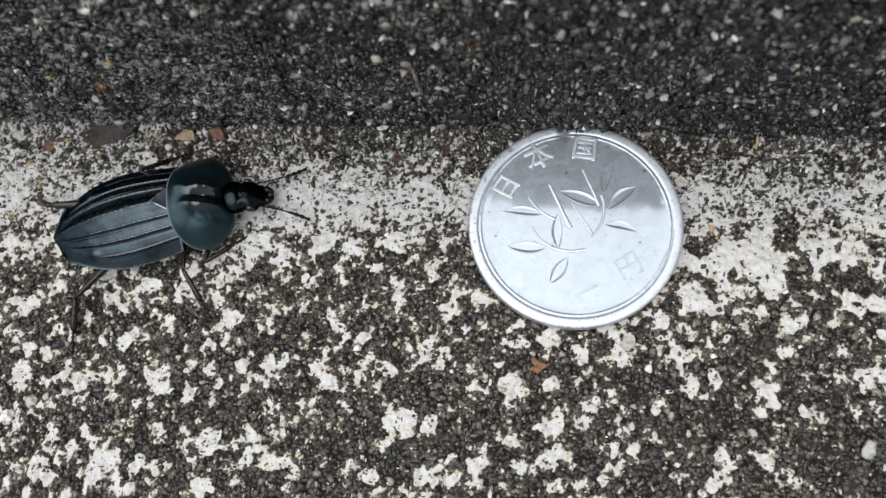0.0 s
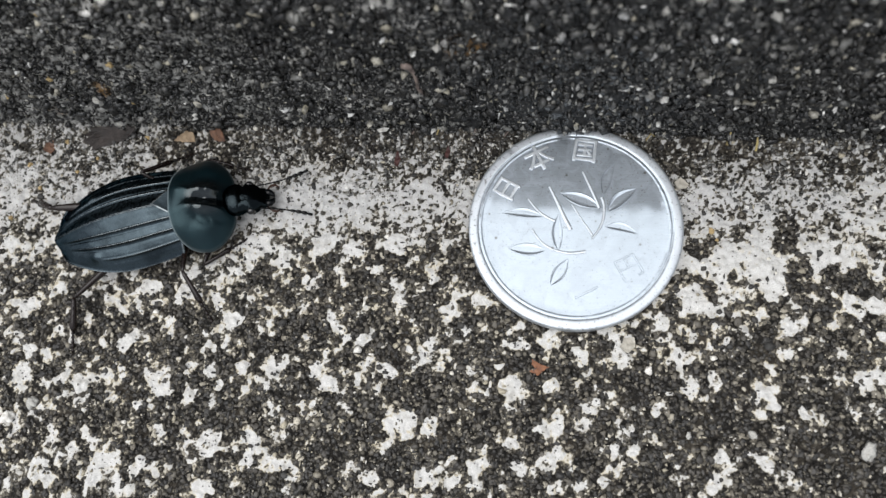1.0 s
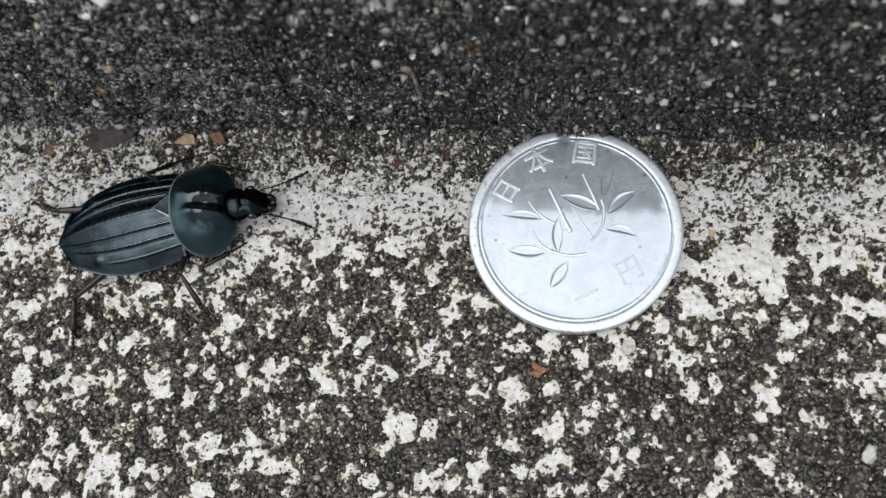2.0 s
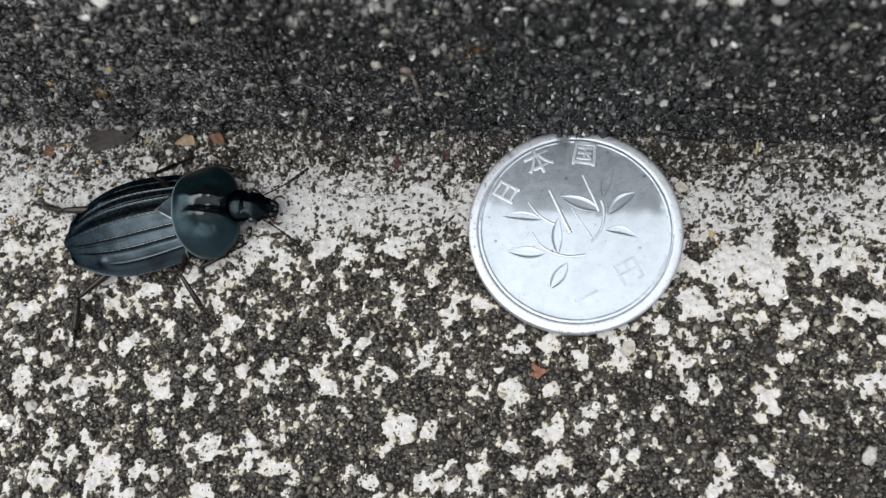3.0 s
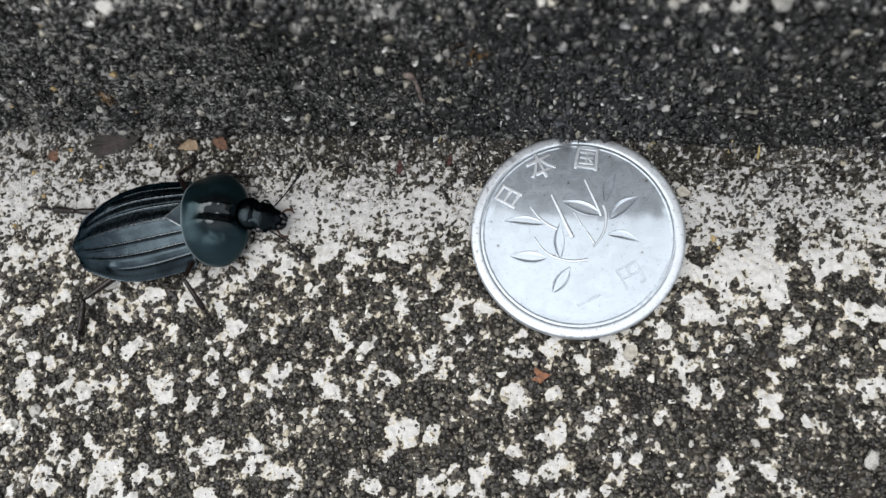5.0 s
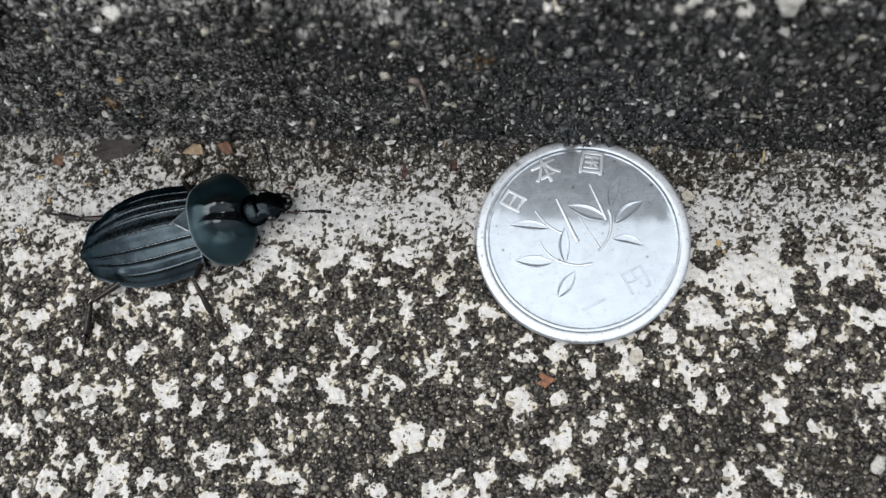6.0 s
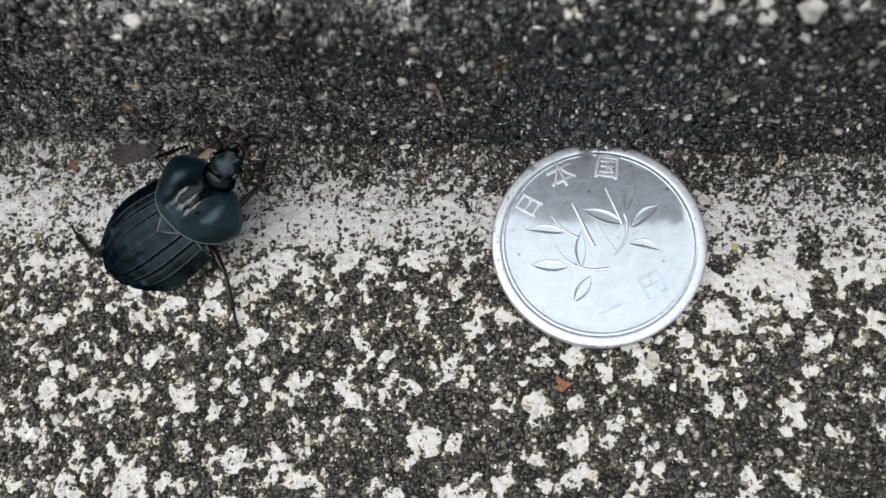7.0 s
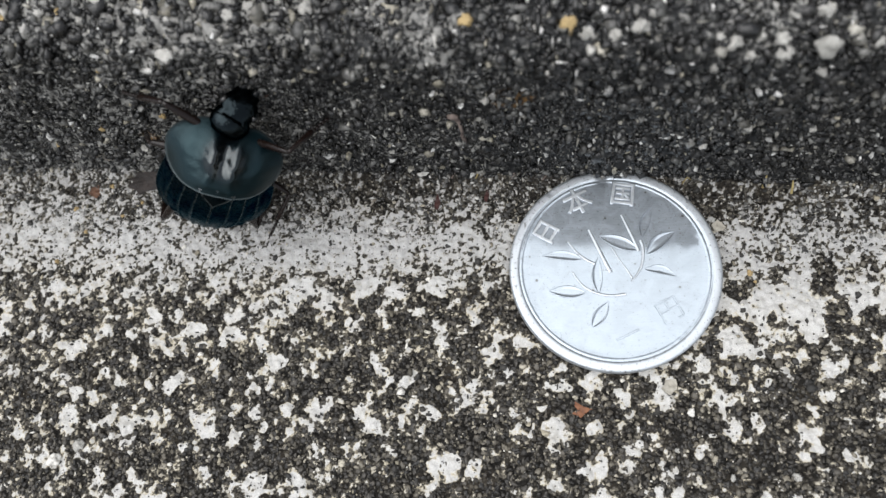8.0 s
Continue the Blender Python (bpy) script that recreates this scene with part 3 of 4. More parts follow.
# ---- loose grains ----
def grain_heap(name, centres, sizes, seed, mat, label, category, ring=1, flat=1.0, spread=1.1):
    rng = np.random.RandomState(seed)
    bm = bmesh.new()
    bmesh.ops.create_icosphere(bm, subdivisions=ring, radius=1.0)
    ico = np.array([v.co[:] for v in bm.verts])
    tri = np.array([[v.index for v in f.verts] for f in bm.faces])
    bm.free()
    n = len(centres)
    lump = ico[None] * (1 - 0.5 * spread + spread * rng.rand(n, len(ico), 1)) * (0.4 + 1.3 * rng.rand(n, 1, 3) ** 1.5)
    if ring > 1:                                  # broad bulges instead of spikes
        bulge = 1 + spread * np.sin(2.6 * ico[None] @ rng.normal(size=(n, 3, 2)) + 6.28 * rng.rand(n, 1, 2)).sum(-1, keepdims=True) * 0.5
        lump = ico[None] * bulge * (0.75 + 0.5 * rng.rand(n, 1, 3))
    lump = lump * np.array([1.0, 1.0, flat])
    verts = (centres[:, None] + lump * sizes[:, None, None]).reshape(-1, 3)
    faces = (tri[None] + (np.arange(n) * len(ico))[:, None, None]).reshape(-1, 3)
    me = bpy.data.meshes.new(name)
    me.vertices.add(len(verts))
    me.vertices.foreach_set("co", (verts * CM).astype(np.float32).ravel())
    me.loops.add(faces.size)
    me.loops.foreach_set("vertex_index", faces.ravel().astype(np.int32))
    me.polygons.add(len(faces))
    me.polygons.foreach_set("loop_start", np.arange(0, faces.size, 3, dtype=np.int32))
    me.update(calc_edges=True)
    if ring > 1:
        me.polygons.foreach_set("use_smooth", np.ones(len(faces), bool))
    me.materials.append(mat)
    return tagged(new(name, me), label, category, kind="stuff")


def scatter_grains():
    rng = np.random.RandomState(5)
    n = 24000
    x, s = rng.uniform(-7, 3.4, n), rng.uniform(0.0, 3.2, n)
    size = 0.011 + 0.034 * rng.rand(n) ** 2.6 + 0.026 * ease(s, 2.2, 2.7) * rng.rand(n) ** 2
    grain_heap("sand_grains", riser_place(x, s), size, 6, M_SAND, "dark and pale sand grains standing out of the step face", "sand")
    # lumps of black crust, packed where the lichen is overgrown and strewn singly over it
    gx, gy = np.meshgrid(np.arange(-6.8, 3.2, 0.036), np.arange(-2.85, 1.25, 0.036))
    x, y = gx.ravel() + rng.uniform(-0.026, 0.026, gx.size), gy.ravel() + rng.uniform(-0.026, 0.026, gx.size)
    k = ease(y, -0.45, 0.2)
    cover = crust_cover(x, y)
    keep = (y < base_y(x) + 0.02) & (np.hypot(x, y) > 1.03) & ((cover < 0.44 + 0.05 * rng.rand(x.size)) | (rng.rand(x.size) < 0.03)) & (rng.rand(x.size) < 0.86 - 0.22 * k)
    x, y, k = x[keep], y[keep], k[keep]
    size = (0.009 + 0.017 * rng.rand(x.size) ** 1.3 + 0.010 * rng.rand(x.size) ** 5) * (1 - 0.36 * k)
    grain_heap("crust_lumps", np.stack([x, y, ledge_height(x, y) + 0.005 - 0.4 * size], -1), size, 12, M_CRUST, "rounded lumps of black lichen crust on the ledge", "crust", 2, 0.62, 0.75)
    n = 6000
    x, v = rng.uniform(-7, 3.4, n), rng.uniform(-3.8, 0.0, n)
    y = base_y(x) + v
    keep = np.hypot(x, y) > 1.03
    x, y = x[keep], y[keep]
    size = 0.007 + 0.020 * rng.rand(len(x)) ** 3
    grain_heap("crust_crumbs", np.stack([x, y, ledge_height(x, y) + 0.008], -1), size, 8, M_CRUMB, "black crust crumbs and pale grit on the ledge", "grit")
    n = 8000
    x, v = rng.uniform(-7, 3.4, n), -0.75 * rng.rand(n) ** 1.5
    y = base_y(x) + v
    keep = (np.hypot(x, y) > 1.04) & (layered(x, y, 3.0, 97, 3) > -0.15)
    x, y = x[keep], y[keep]
    size = 0.007 + 0.018 * rng.rand(len(x)) ** 2.5
    grain_heap("foot_grit", np.stack([x, y, ledge_height(x, y)], -1), size, 9, M_GRIT, "grey grit washed down to the foot of the step", "grit")


scatter_grains()


# ---- mesh helpers ----
def finish(bm, mat, name, smooth=True):
    bmesh.ops.recalc_face_normals(bm, faces=bm.faces)
    bmesh.ops.scale(bm, vec=(CM, CM, CM), verts=bm.verts)
    me = bpy.data.meshes.new(name)
    bm.to_mesh(me)
    bm.free()
    if smooth:
        me.polygons.foreach_set("use_smooth", np.ones(len(me.polygons), bool))
    me.materials.append(mat)
    return me


def part(name, bm, mat, parent, label="", at=None, smooth=True):
    ob = new(name, finish(bm, mat, name, smooth))
    ob.parent = parent
    if at is not None:
        ob.matrix_basis = at
    return tagged(ob, label)


def empty(name, m, label, category, group=""):
    ob = new(name)
    ob.empty_display_size = 0.002
    ob.matrix_basis = m
    return tagged(ob, label, category, group)


def cmpose(x, y, z, rx=0, ry=0, rz=0):
    return pose(x * CM, y * CM, z * CM, rx, ry, rz)


def skin(bm, rings, closed=True, caps=True):
    """Joins rings of points, each of the same count, into a surface."""
    vs = [[bm.verts.new(p) for p in ring] for ring in rings]
    n = len(vs[0])
    for a, b in zip(vs, vs[1:]):
        for k in range(n if closed else n - 1):
            bm.faces.new((a[k], a[(k + 1) % n], b[(k + 1) % n], b[k]))
    if caps and closed:
        bm.faces.new(vs[0])
        bm.faces.new(vs[-1])
    return vs


def tube(bm, points, radii, sides=10, flat=1.0):
    """A round bar along points with its own radius at each."""
    points = [Vector(p) for p in points]
    rings = []
    for k, p in enumerate(points):
        along = (points[min(k + 1, len(points) - 1)] - points[max(k - 1, 0)]).normalized()
        side = along.cross(Vector((0, 0, 1)))
        side = side.normalized() if side.length > 1e-4 else Vector((0, 1, 0))
        over = side.cross(along)
        rings.append([p + radii[k] * (math.cos(a) * side + flat * math.sin(a) * over) for a in (2 * math.pi * i / sides for i in range(sides))])
    skin(bm, rings)


def ball(bm, at, size, turn=None, u=12, v=8):
    m = Matrix.Translation(at) @ (turn or Matrix()) @ Matrix.Diagonal((*size, 1))
    bmesh.ops.create_uvsphere(bm, u_segments=u, v_segments=v, radius=1.0, matrix=m)


# ---- the coin ----
FIELD = 0.126


def coin_disc():
    bm = bmesh.new()
    # the field, a bead, a groove, then the broad flat rim, the edge and the underside
    profile = [(0.30, FIELD), (0.60, FIELD), (0.80, FIELD), (0.862, FIELD), (0.870, 0.1272), (0.876, 0.1300), (0.883, 0.1310), (0.890, 0.1300), (0.896, 0.1282), (0.902, 0.1282), (0.907, 0.1315), (0.914, 0.1352),
               (0.935, 0.1365), (0.960, 0.1365), (0.978, 0.1350), (0.990, 0.131), (0.998, 0.122), (1.0, 0.110), (1.0, 0.020), (0.994, 0.008), (0.975, 0.0), (0.5, 0.0)]
    n = 240
    rings = []
    for r, z in profile:
        ring = []
        for k in range(n):
            a = 2 * math.pi * k / n
            deg = math.degrees(a)
            wear = 0.0016 * noise.noise((math.cos(a) * 4, math.sin(a) * 4, r * 9)) + 0.0022 * noise.noise((math.cos(a) * 30, math.sin(a) * 30, r * 30))
            zz = z + (wear if z > 0.127 and r > 0.865 else 0)
            if 92.6 < deg < 98.6 and z > 0.1265 and 0.865 < r < 0.995:      # the rim is knocked flat here
                zz = FIELD - 0.003
            if abs(deg - 128) < 1.3 and 0.95 < r:
                zz -= 0.012
            ring.append((r * math.cos(a), r * math.sin(a), zz))
        rings.append(ring)
    skin(bm, rings)
    return bm


def coin_leaf(base, tip, width, bow=0.0):
    """A leaf in low relief: a fine proud outline round a faintly hollow blade."""
    bm = bmesh.new()
    a, b = Vector((*base, 0)), Vector((*tip, 0))
    along, n = b - a, 20
    side = Vector((-along.y, along.x, 0)).normalized()
    across = [(-1.0, -0.001), (-0.93, 0.0050), (-0.84, 0.0050), (-0.76, 0.0012), (-0.3, 0.0014), (0.0, 0.0016), (0.3, 0.0014), (0.76, 0.0012), (0.84, 0.0050), (0.93, 0.0050), (1.0, -0.001)]
    rows = []
    for k in range(n + 1):
        u = k / n
        w = 0.5 * width * max(0.05, math.sin(math.pi * u ** 0.9)) ** 0.85
        mid = a + along * u + side * (bow * math.sin(math.pi * u))
        rows.append([mid + side * (w * c) + Vector((0, 0, FIELD + h)) for c, h in across])
    skin(bm, rows, closed=False)
    return bm


def coin_stem(points, width):
    """A stem with a flat top between steep flanks, narrowing to its end."""
    bm = bmesh.new()
    pts = [Vector((*p, 0)) for p in points]
    fine = []
    for k in range(len(pts) - 1):                # smooth the bends
        p0, p1, p2, p3 = pts[max(k - 1, 0)], pts[k], pts[k + 1], pts[min(k + 2, len(pts) - 1)]
        for u in (i / 8 for i in range(8)):
            fine.append(0.5 * (2 * p1 + (p2 - p0) * u + (2 * p0 - 5 * p1 + 4 * p2 - p3) * u * u + (3 * p1 - p0 - 3 * p2 + p3) * u ** 3))
    fine.append(pts[-1])
    rows = []
    for k, p in enumerate(fine):
        along = (fine[min(k + 1, len(fine) - 1)] - fine[max(k - 1, 0)]).normalized()
        side = Vector((-along.y, along.x, 0))
        w = 0.5 * width * (1.0 - 0.45 * k / len(fine))
        rows.append([p + side * (w * c) + Vector((0, 0, FIELD + h)) for c, h in ((-1, -0.002), (-0.62, 0.0085), (0, 0.0095), (0.62, 0.0085), (1, -0.002))])
    skin(bm, rows, closed=False)
    return bm


def coin_letter(char, x, y, size, turn, parent):
    cu = bpy.data.curves.new("letter", "FONT")
    cu.body, cu.size, cu.align_x, cu.align_y = char, size * CM, "CENTER", "CENTER"
    low = char in "一円"                        # the lower pair is worn down
    cu.extrude, cu.bevel_depth, cu.offset = (0.00003, 0.000035, -0.00005) if low else (0.00006, 0.00009, -0.00002)
    tmp = new("letter", cu)
    me = bpy.data.meshes.new_from_object(tmp.evaluated_get(bpy.context.evaluated_depsgraph_get()))
    bpy.data.objects.remove(tmp)
    me.materials.clear()
    me.materials.append(M_COIN if low else M_RELIEF)
    ob = new("letter", me)
    box = [c for c in me.vertices]
    cx = sum((max(v.co[i] for v in box) + min(v.co[i] for v in box)) / 2 * e for i, e in ((0, 1), (1, 1j)))
    ob.parent = parent
    ob.matrix_basis = cmpose(x, y, FIELD + 0.003, 0, 0, turn) @ Matrix.Translation((-cx.real, -cx.imag, 0))
    return ob


def build_coin():
    coin = empty("coin", cmpose(-0.01, 0, 0.014, -1.0) @ Matrix.Diagonal((1.032, 1.032, 1.0, 1)), "worn silvery aluminium one-yen coin lying on the concrete ledge", "coin")
    part("disc", coin_disc(), M_COIN, coin)
    for base, tip, w, bow in (((-0.30, 0.085), (-0.675, 0.118), 0.10, -0.02), ((-0.275, -0.248), (-0.618, -0.233), 0.125, 0.0), ((-0.150, -0.253), (-0.146, 0.103), 0.105, 0.015), ((0.275, 0.30), (0.378, 0.605), 0.105, 0.02),
                              ((0.31, 0.135), (0.580, 0.355), 0.135, 0.02), ((0.237, 0.176), (-0.128, 0.312), 0.135, -0.01), ((0.285, -0.015), (0.575, -0.086), 0.095, 0.03), ((-0.222, -0.582), (-0.062, -0.335), 0.12, 0.0)):
        part("leaf", coin_leaf(base, tip, w, bow), M_COIN, coin)
    for pts, w in (([(-0.035, -0.05), (-0.09, 0.07), (-0.16, 0.23), (-0.228, 0.380)], 0.050), ([(0.237, 0.165), (0.19, 0.29), (0.135, 0.42), (0.088, 0.532)], 0.040),
                   ([(0.26, 0.27), (0.280, 0.18), (0.262, 0.03), (0.20, -0.085), (0.155, -0.135)], 0.036), ([(0.165, -0.105), (0.12, -0.03), (0.05, 0.08), (-0.02, 0.20)], 0.026),
                   ([(0.10, -0.262), (-0.03, -0.278), (-0.141, -0.262), (-0.235, -0.225), (-0.30, -0.180), (-0.35, -0.12), (-0.396, -0.045)], 0.034), ([(-0.18, 0.035), (-0.245, 0.068), (-0.313, 0.115), (-0.375, 0.18), (-0.430, 0.258)], 0.032),
                   ([(-0.02, -0.02), (-0.06, -0.03), (-0.10, -0.02)], 0.02)):
        part("stem", coin_stem(pts, w), M_RELIEF, coin)
    for char, x, y, turn in (("日", -0.64, 0.36, 61), ("本", -0.33, 0.68, 26), ("国", 0.11, 0.745, -8), ("一", 0.10, -0.65, 27), ("円", 0.49, -0.41, 27)):
        coin_letter(char, x, y, 0.28 if char == "本" else 0.25, turn, coin)
    return coin


build_coin()


# ---- the beetle ----
RIBS = ((0.29, 0.93, 0.013, 1.0), (0.52, 0.88, 0.013, 1.0), (0.75, 0.64, 0.015, 0.6))      # place across, end, width, height


def wing_case(side):
    """One wing case with its ribs: forward is +x, side +1 is its own left."""
    bm = bmesh.new()
    layer = bm.verts.layers.float.new("crest")
    nu, nv = 90, 130
    top, low = [], []
    for i in range(nu + 1):
        u = i / nu
        w = 0.465 + 0.055 * math.sin(math.pi * min(u / 0.8, 1.0))
        w *= max(0.0, 1 - max(0.0, (u - 0.30) / 0.71) ** 2.5) ** 0.46
        w = max(w, 0.03)
        h = 0.44 + 0.03 * math.sin(math.pi * u) - 0.27 * u ** 2.6
        row_t, row_l = [], []
        for j in range(nv + 1):
            v = j / nv
            x = 0.05 - 0.10 * v ** 2 * (1 - u) - 1.45 * u
            edge = max(0.0, (v - 0.90) / 0.10)
            z = 0.13 + (h - 0.13) * (1 - 0.60 * v ** 1.25 - 0.40 * v ** 5) * (1 - 0.25 * u ** 6) + 0.028 * edge ** 2
            for c, top_u, wide, tall in RIBS:
                c2 = c * (1 + 0.06 * u)
                fade = max(0.0, min(1.0, (top_u - u) / 0.12)) * min(1.0, u / 0.05 + 0.4)
                z += 0.017 * tall * fade * math.exp(-((v - c2) / wide) ** 2)
                z -= 0.011 * tall * fade * math.exp(-((v - c2 - 0.05) / 0.035) ** 2)      # a furrow runs beside each rib
            z -= 0.007 * (1 - 0.6 * u) * (0.5 - 0.5 * math.cos(2 * math.pi * (v - 0.29) / 0.23)) * (v < 0.75)      # the fields between ribs are hollow
            z += 0.010 * math.exp(-(v / 0.016) ** 2) + 0.012 * math.exp(-(u / 0.014) ** 2)
            z += 0.016 * math.exp(-(((u - 0.66) / 0.035) ** 2 + ((v - 0.74) / 0.08) ** 2))
            z += 0.0025 * noise.noise((x * 9, v * 6 + side * 3, 1.0))
            back = 0.05 * v * v if u > 0.9 else 0.0
            row_t.append((x + back * (u - 0.9) * 10, side * (0.004 + w * v), z))
            row_l.append((x + back * (u - 0.9) * 10, side * (0.004 + w * v * 0.985), z - 0.022))
        top.append(row_t)
        low.append(row_l)
    a, b = skin(bm, top, closed=False), skin(bm, low, closed=False)
    bm.verts.ensure_lookup_table()
    for i in range(nu + 1):
        for j in range(nv + 1):
            u, v = i / nu, j / nv
            # share of pale colour that paints the bright line along each rib and edge
            worn = [tall * max(0.0, 1 - abs(v - c * (1 + 0.06 * u)) / 0.014) * max(0.0, min(1.0, (top_u - u) / 0.35)) for c, top_u, _, tall in RIBS]
            worn += [0.45 * (v > 0.985), 0.9 * (v < 0.012) * (1 - 0.7 * u), 0.7 * (u < 0.012)]
            bm.verts[i * (nv + 1) + j][layer] = max(worn)
    for p, q in ((a[0], b[0]), (a[-1], b[-1]), ([r[0] for r in a], [r[0] for r in b]), ([r[-1] for r in a], [r[-1] for r in b])):
        for k in range(len(p) - 1):
            bm.faces.new((p[k], p[k + 1], q[k + 1], q[k]))
    return bm


def pronotum_shell():
    """The broad shield behind the head, domed in the middle with wide flat margins. Its own origin is its hind hinge."""
    bm = bmesh.new()
    layer = bm.verts.layers.float.new("crest")
    n, m = 72, 18
    def outline(a):
        c, s = math.cos(a), math.sin(a)
        x = 0.29 + (0.30 if c > 0 else 0.325) * math.copysign(abs(c) ** (0.86 if c > 0 else 0.76), c)
        y = 0.50 * math.copysign(abs(s) ** (1.02 if c > 0 else 0.58), s) * (1.0 - 0.16 * c if c > 0 else 1.0)
        if c > 0.5:
            x -= 0.07 * math.exp(-(y / 0.15) ** 2)
        return x, y
    rings_t, rings_l = [], []
    for j in range(1, m + 1):
        r = j / m
        rt, rl = [], []
        for k in range(n):
            ox, oy = outline(2 * math.pi * k / n)
            x, y = 0.27 + (ox - 0.27) * r, oy * r
            hind = ease(np.float64(0.22 - ox), 0.0, 0.26)
            rest = 0.20 + 0.285 * hind * max(0.0, 1 - (abs(oy) / 0.505) ** 2.1)
            z = rest + (0.475 - 0.08 * (x - 0.27) / 0.3 - rest) * (1 - r ** 2.1) ** 0.85
            mid = math.exp(-((x - 0.30) / 0.24) ** 2 - (y / 0.30) ** 2)
            z += mid * (0.040 * math.exp(-((abs(y) - 0.10) / 0.045) ** 2) - 0.030 * math.exp(-(y / 0.04) ** 2) - 0.032 * math.exp(-((abs(y) - 0.22) / 0.06) ** 2))
            z += 0.034 * mid * noise.noise((x * 8, y * 8, 4.0)) + 0.010 * mid * noise.noise((x * 20, y * 20, 7.0))
            z += 0.014 * max(0.0, (r - 0.93) / 0.07)
            rt.append((x, y, z))
            rl.append((x, y, z - 0.025 if r > 0.9 else min(z - 0.03, 0.16 + 0.20 * hind)))
        rings_t.append(rt)
        rings_l.append(rl)
    skin(bm, rings_t + rings_l[::-1], caps=True)
    bm.verts.ensure_lookup_table()
    for k in range(n):
        hind = max(0.0, -math.cos(2 * math.pi * k / n))
        bm.verts[(m - 1) * n + k][layer] = 0.15 + 0.85 * hind
        bm.verts[m * n + k][layer] = 0.15 + 0.6 * hind
    return bm


STOUT = Vector((0.90, 1.14, 1.15))           # the head is short and broad


def head_capsule():
    bm = bmesh.new()
    rings = []
    for x, w, low, top in ((-0.14, 0.09, -0.06, 0.06), (-0.09, 0.13, -0.08, 0.09), (-0.02, 0.145, -0.09, 0.10), (0.02, 0.12, -0.09, 0.075), (0.05, 0.14, -0.09, 0.085), (0.11, 0.15, -0.09, 0.075), (0.16, 0.125, -0.085, 0.05), (0.20, 0.10, -0.08, 0.035), (0.25, 0.095, -0.075, 0.005), (0.29, 0.06, -0.07, -0.03)):
        ring = []
        for k in range(28):
            a = 2 * math.pi * k / 28
            z = (low + top) / 2 + (top - low) / 2 * math.sin(a)
            z += 0.034 * noise.noise((x * 18, math.cos(a) * 3.0, 3.0)) if math.sin(a) > 0.2 else 0
            ring.append((x, w * math.copysign(abs(math.cos(a)) ** 0.8, math.cos(a)), z))
        rings.append(ring)
    skin(bm, rings)
    bmesh.ops.scale(bm, vec=STOUT, verts=bm.verts)
    return bm


def mandible(side):
    bm = bmesh.new()
    tube(bm, [(0.25, side * 0.05, -0.035), (0.30, side * 0.05, -0.04), (0.335, side * 0.03, -0.045), (0.35, side * 0.006, -0.045)], [0.035, 0.032, 0.024, 0.010])
    bmesh.ops.scale(bm, vec=STOUT, verts=bm.verts)
    return bm


def palp(side):
    bm = bmesh.new()
    tube(bm, [(0.26, side * 0.08, -0.06), (0.31, side * 0.12, -0.06), (0.36, side * 0.13, -0.07), (0.40, side * 0.11, -0.085)], [0.009, 0.011, 0.012, 0.006])
    bmesh.ops.scale(bm, vec=STOUT, verts=bm.verts)
    return bm


def antenna(side):
    """Eleven joints that thicken to a club, along +x, as one bent stalk."""
    bm = bmesh.new()
    x, points, radii = 0.0, [], []
    for k in range(11):
        long = 0.07 if k == 0 else 0.038 if k < 7 else 0.058
        r = 0.0095 if k < 7 else (0.016, 0.021, 0.022, 0.017)[k - 7]
        for u, w in ((0.0, 0.5), (0.25, 0.95), (0.75, 1.0), (0.93, 0.7)):
            points.append((x + long * u, side * 0.10 * ((x + long * u) / 0.6) ** 2, 0))
            radii.append(r * w)
        x += long
    tube(bm, points, radii, 9, 0.8)
    return bm


def thigh(length, thick):
    bm = bmesh.new()
    us = [0, 0.08, 0.25, 0.5, 0.75, 0.92, 1.0]
    tube(bm, [(length * u, 0, 0) for u in us], [thick * k for k in (0.5, 0.8, 1.0, 1.05, 0.85, 0.65, 0.4)], 12, 0.75)
    return bm


def shank(length, thick):
    """Shin with spines and spurs, then five small foot joints and two claws."""
    bm = bmesh.new()
    shin = length * 0.58
    us = [0, 0.1, 0.5, 0.9, 1.0]
    tube(bm, [(shin * u, 0, 0) for u in us], [thick * k for k in (0.45, 0.62, 0.72, 0.95, 0.6)], 10, 0.8)
    for k in range(7):
        x, s = shin * (0.25 + 0.11 * k), (-1) ** k
        tube(bm, [(x, s * thick * 0.5, 0), (x + 0.035, s * (thick * 0.5 + 0.022), 0)], [0.005, 0.0015], 5)
    for s in (-1, 1):
        tube(bm, [(shin, s * thick * 0.5, 0), (shin + 0.06, s * (thick * 0.5 + 0.02), -0.01)], [0.008, 0.002], 6)
    x, seg = shin, (length - shin) / 5.4
    for k in range(5):
        tube(bm, [(x, 0, 0), (x + seg * 0.3, 0, 0.003), (x + seg * 0.8, 0, 0.004), (x + seg, 0, 0)], [0.009, 0.014, 0.019, 0.010], 8)
        x += seg
    for s in (-1, 1):
        tube(bm, [(x, s * 0.006, 0), (x + 0.02, s * 0.022, 0.004), (x + 0.035, s * 0.026, -0.012)], [0.007, 0.005, 0.0015], 6)
    return bm


def abdomen():
    bm = bmesh.new()
    ball(bm, (-0.52, 0, 0.17), (0.70, 0.36, 0.12), u=28, v=14)
    ball(bm, (0.02, 0, 0.10), (0.24, 0.24, 0.07), u=24, v=12)
    return bm


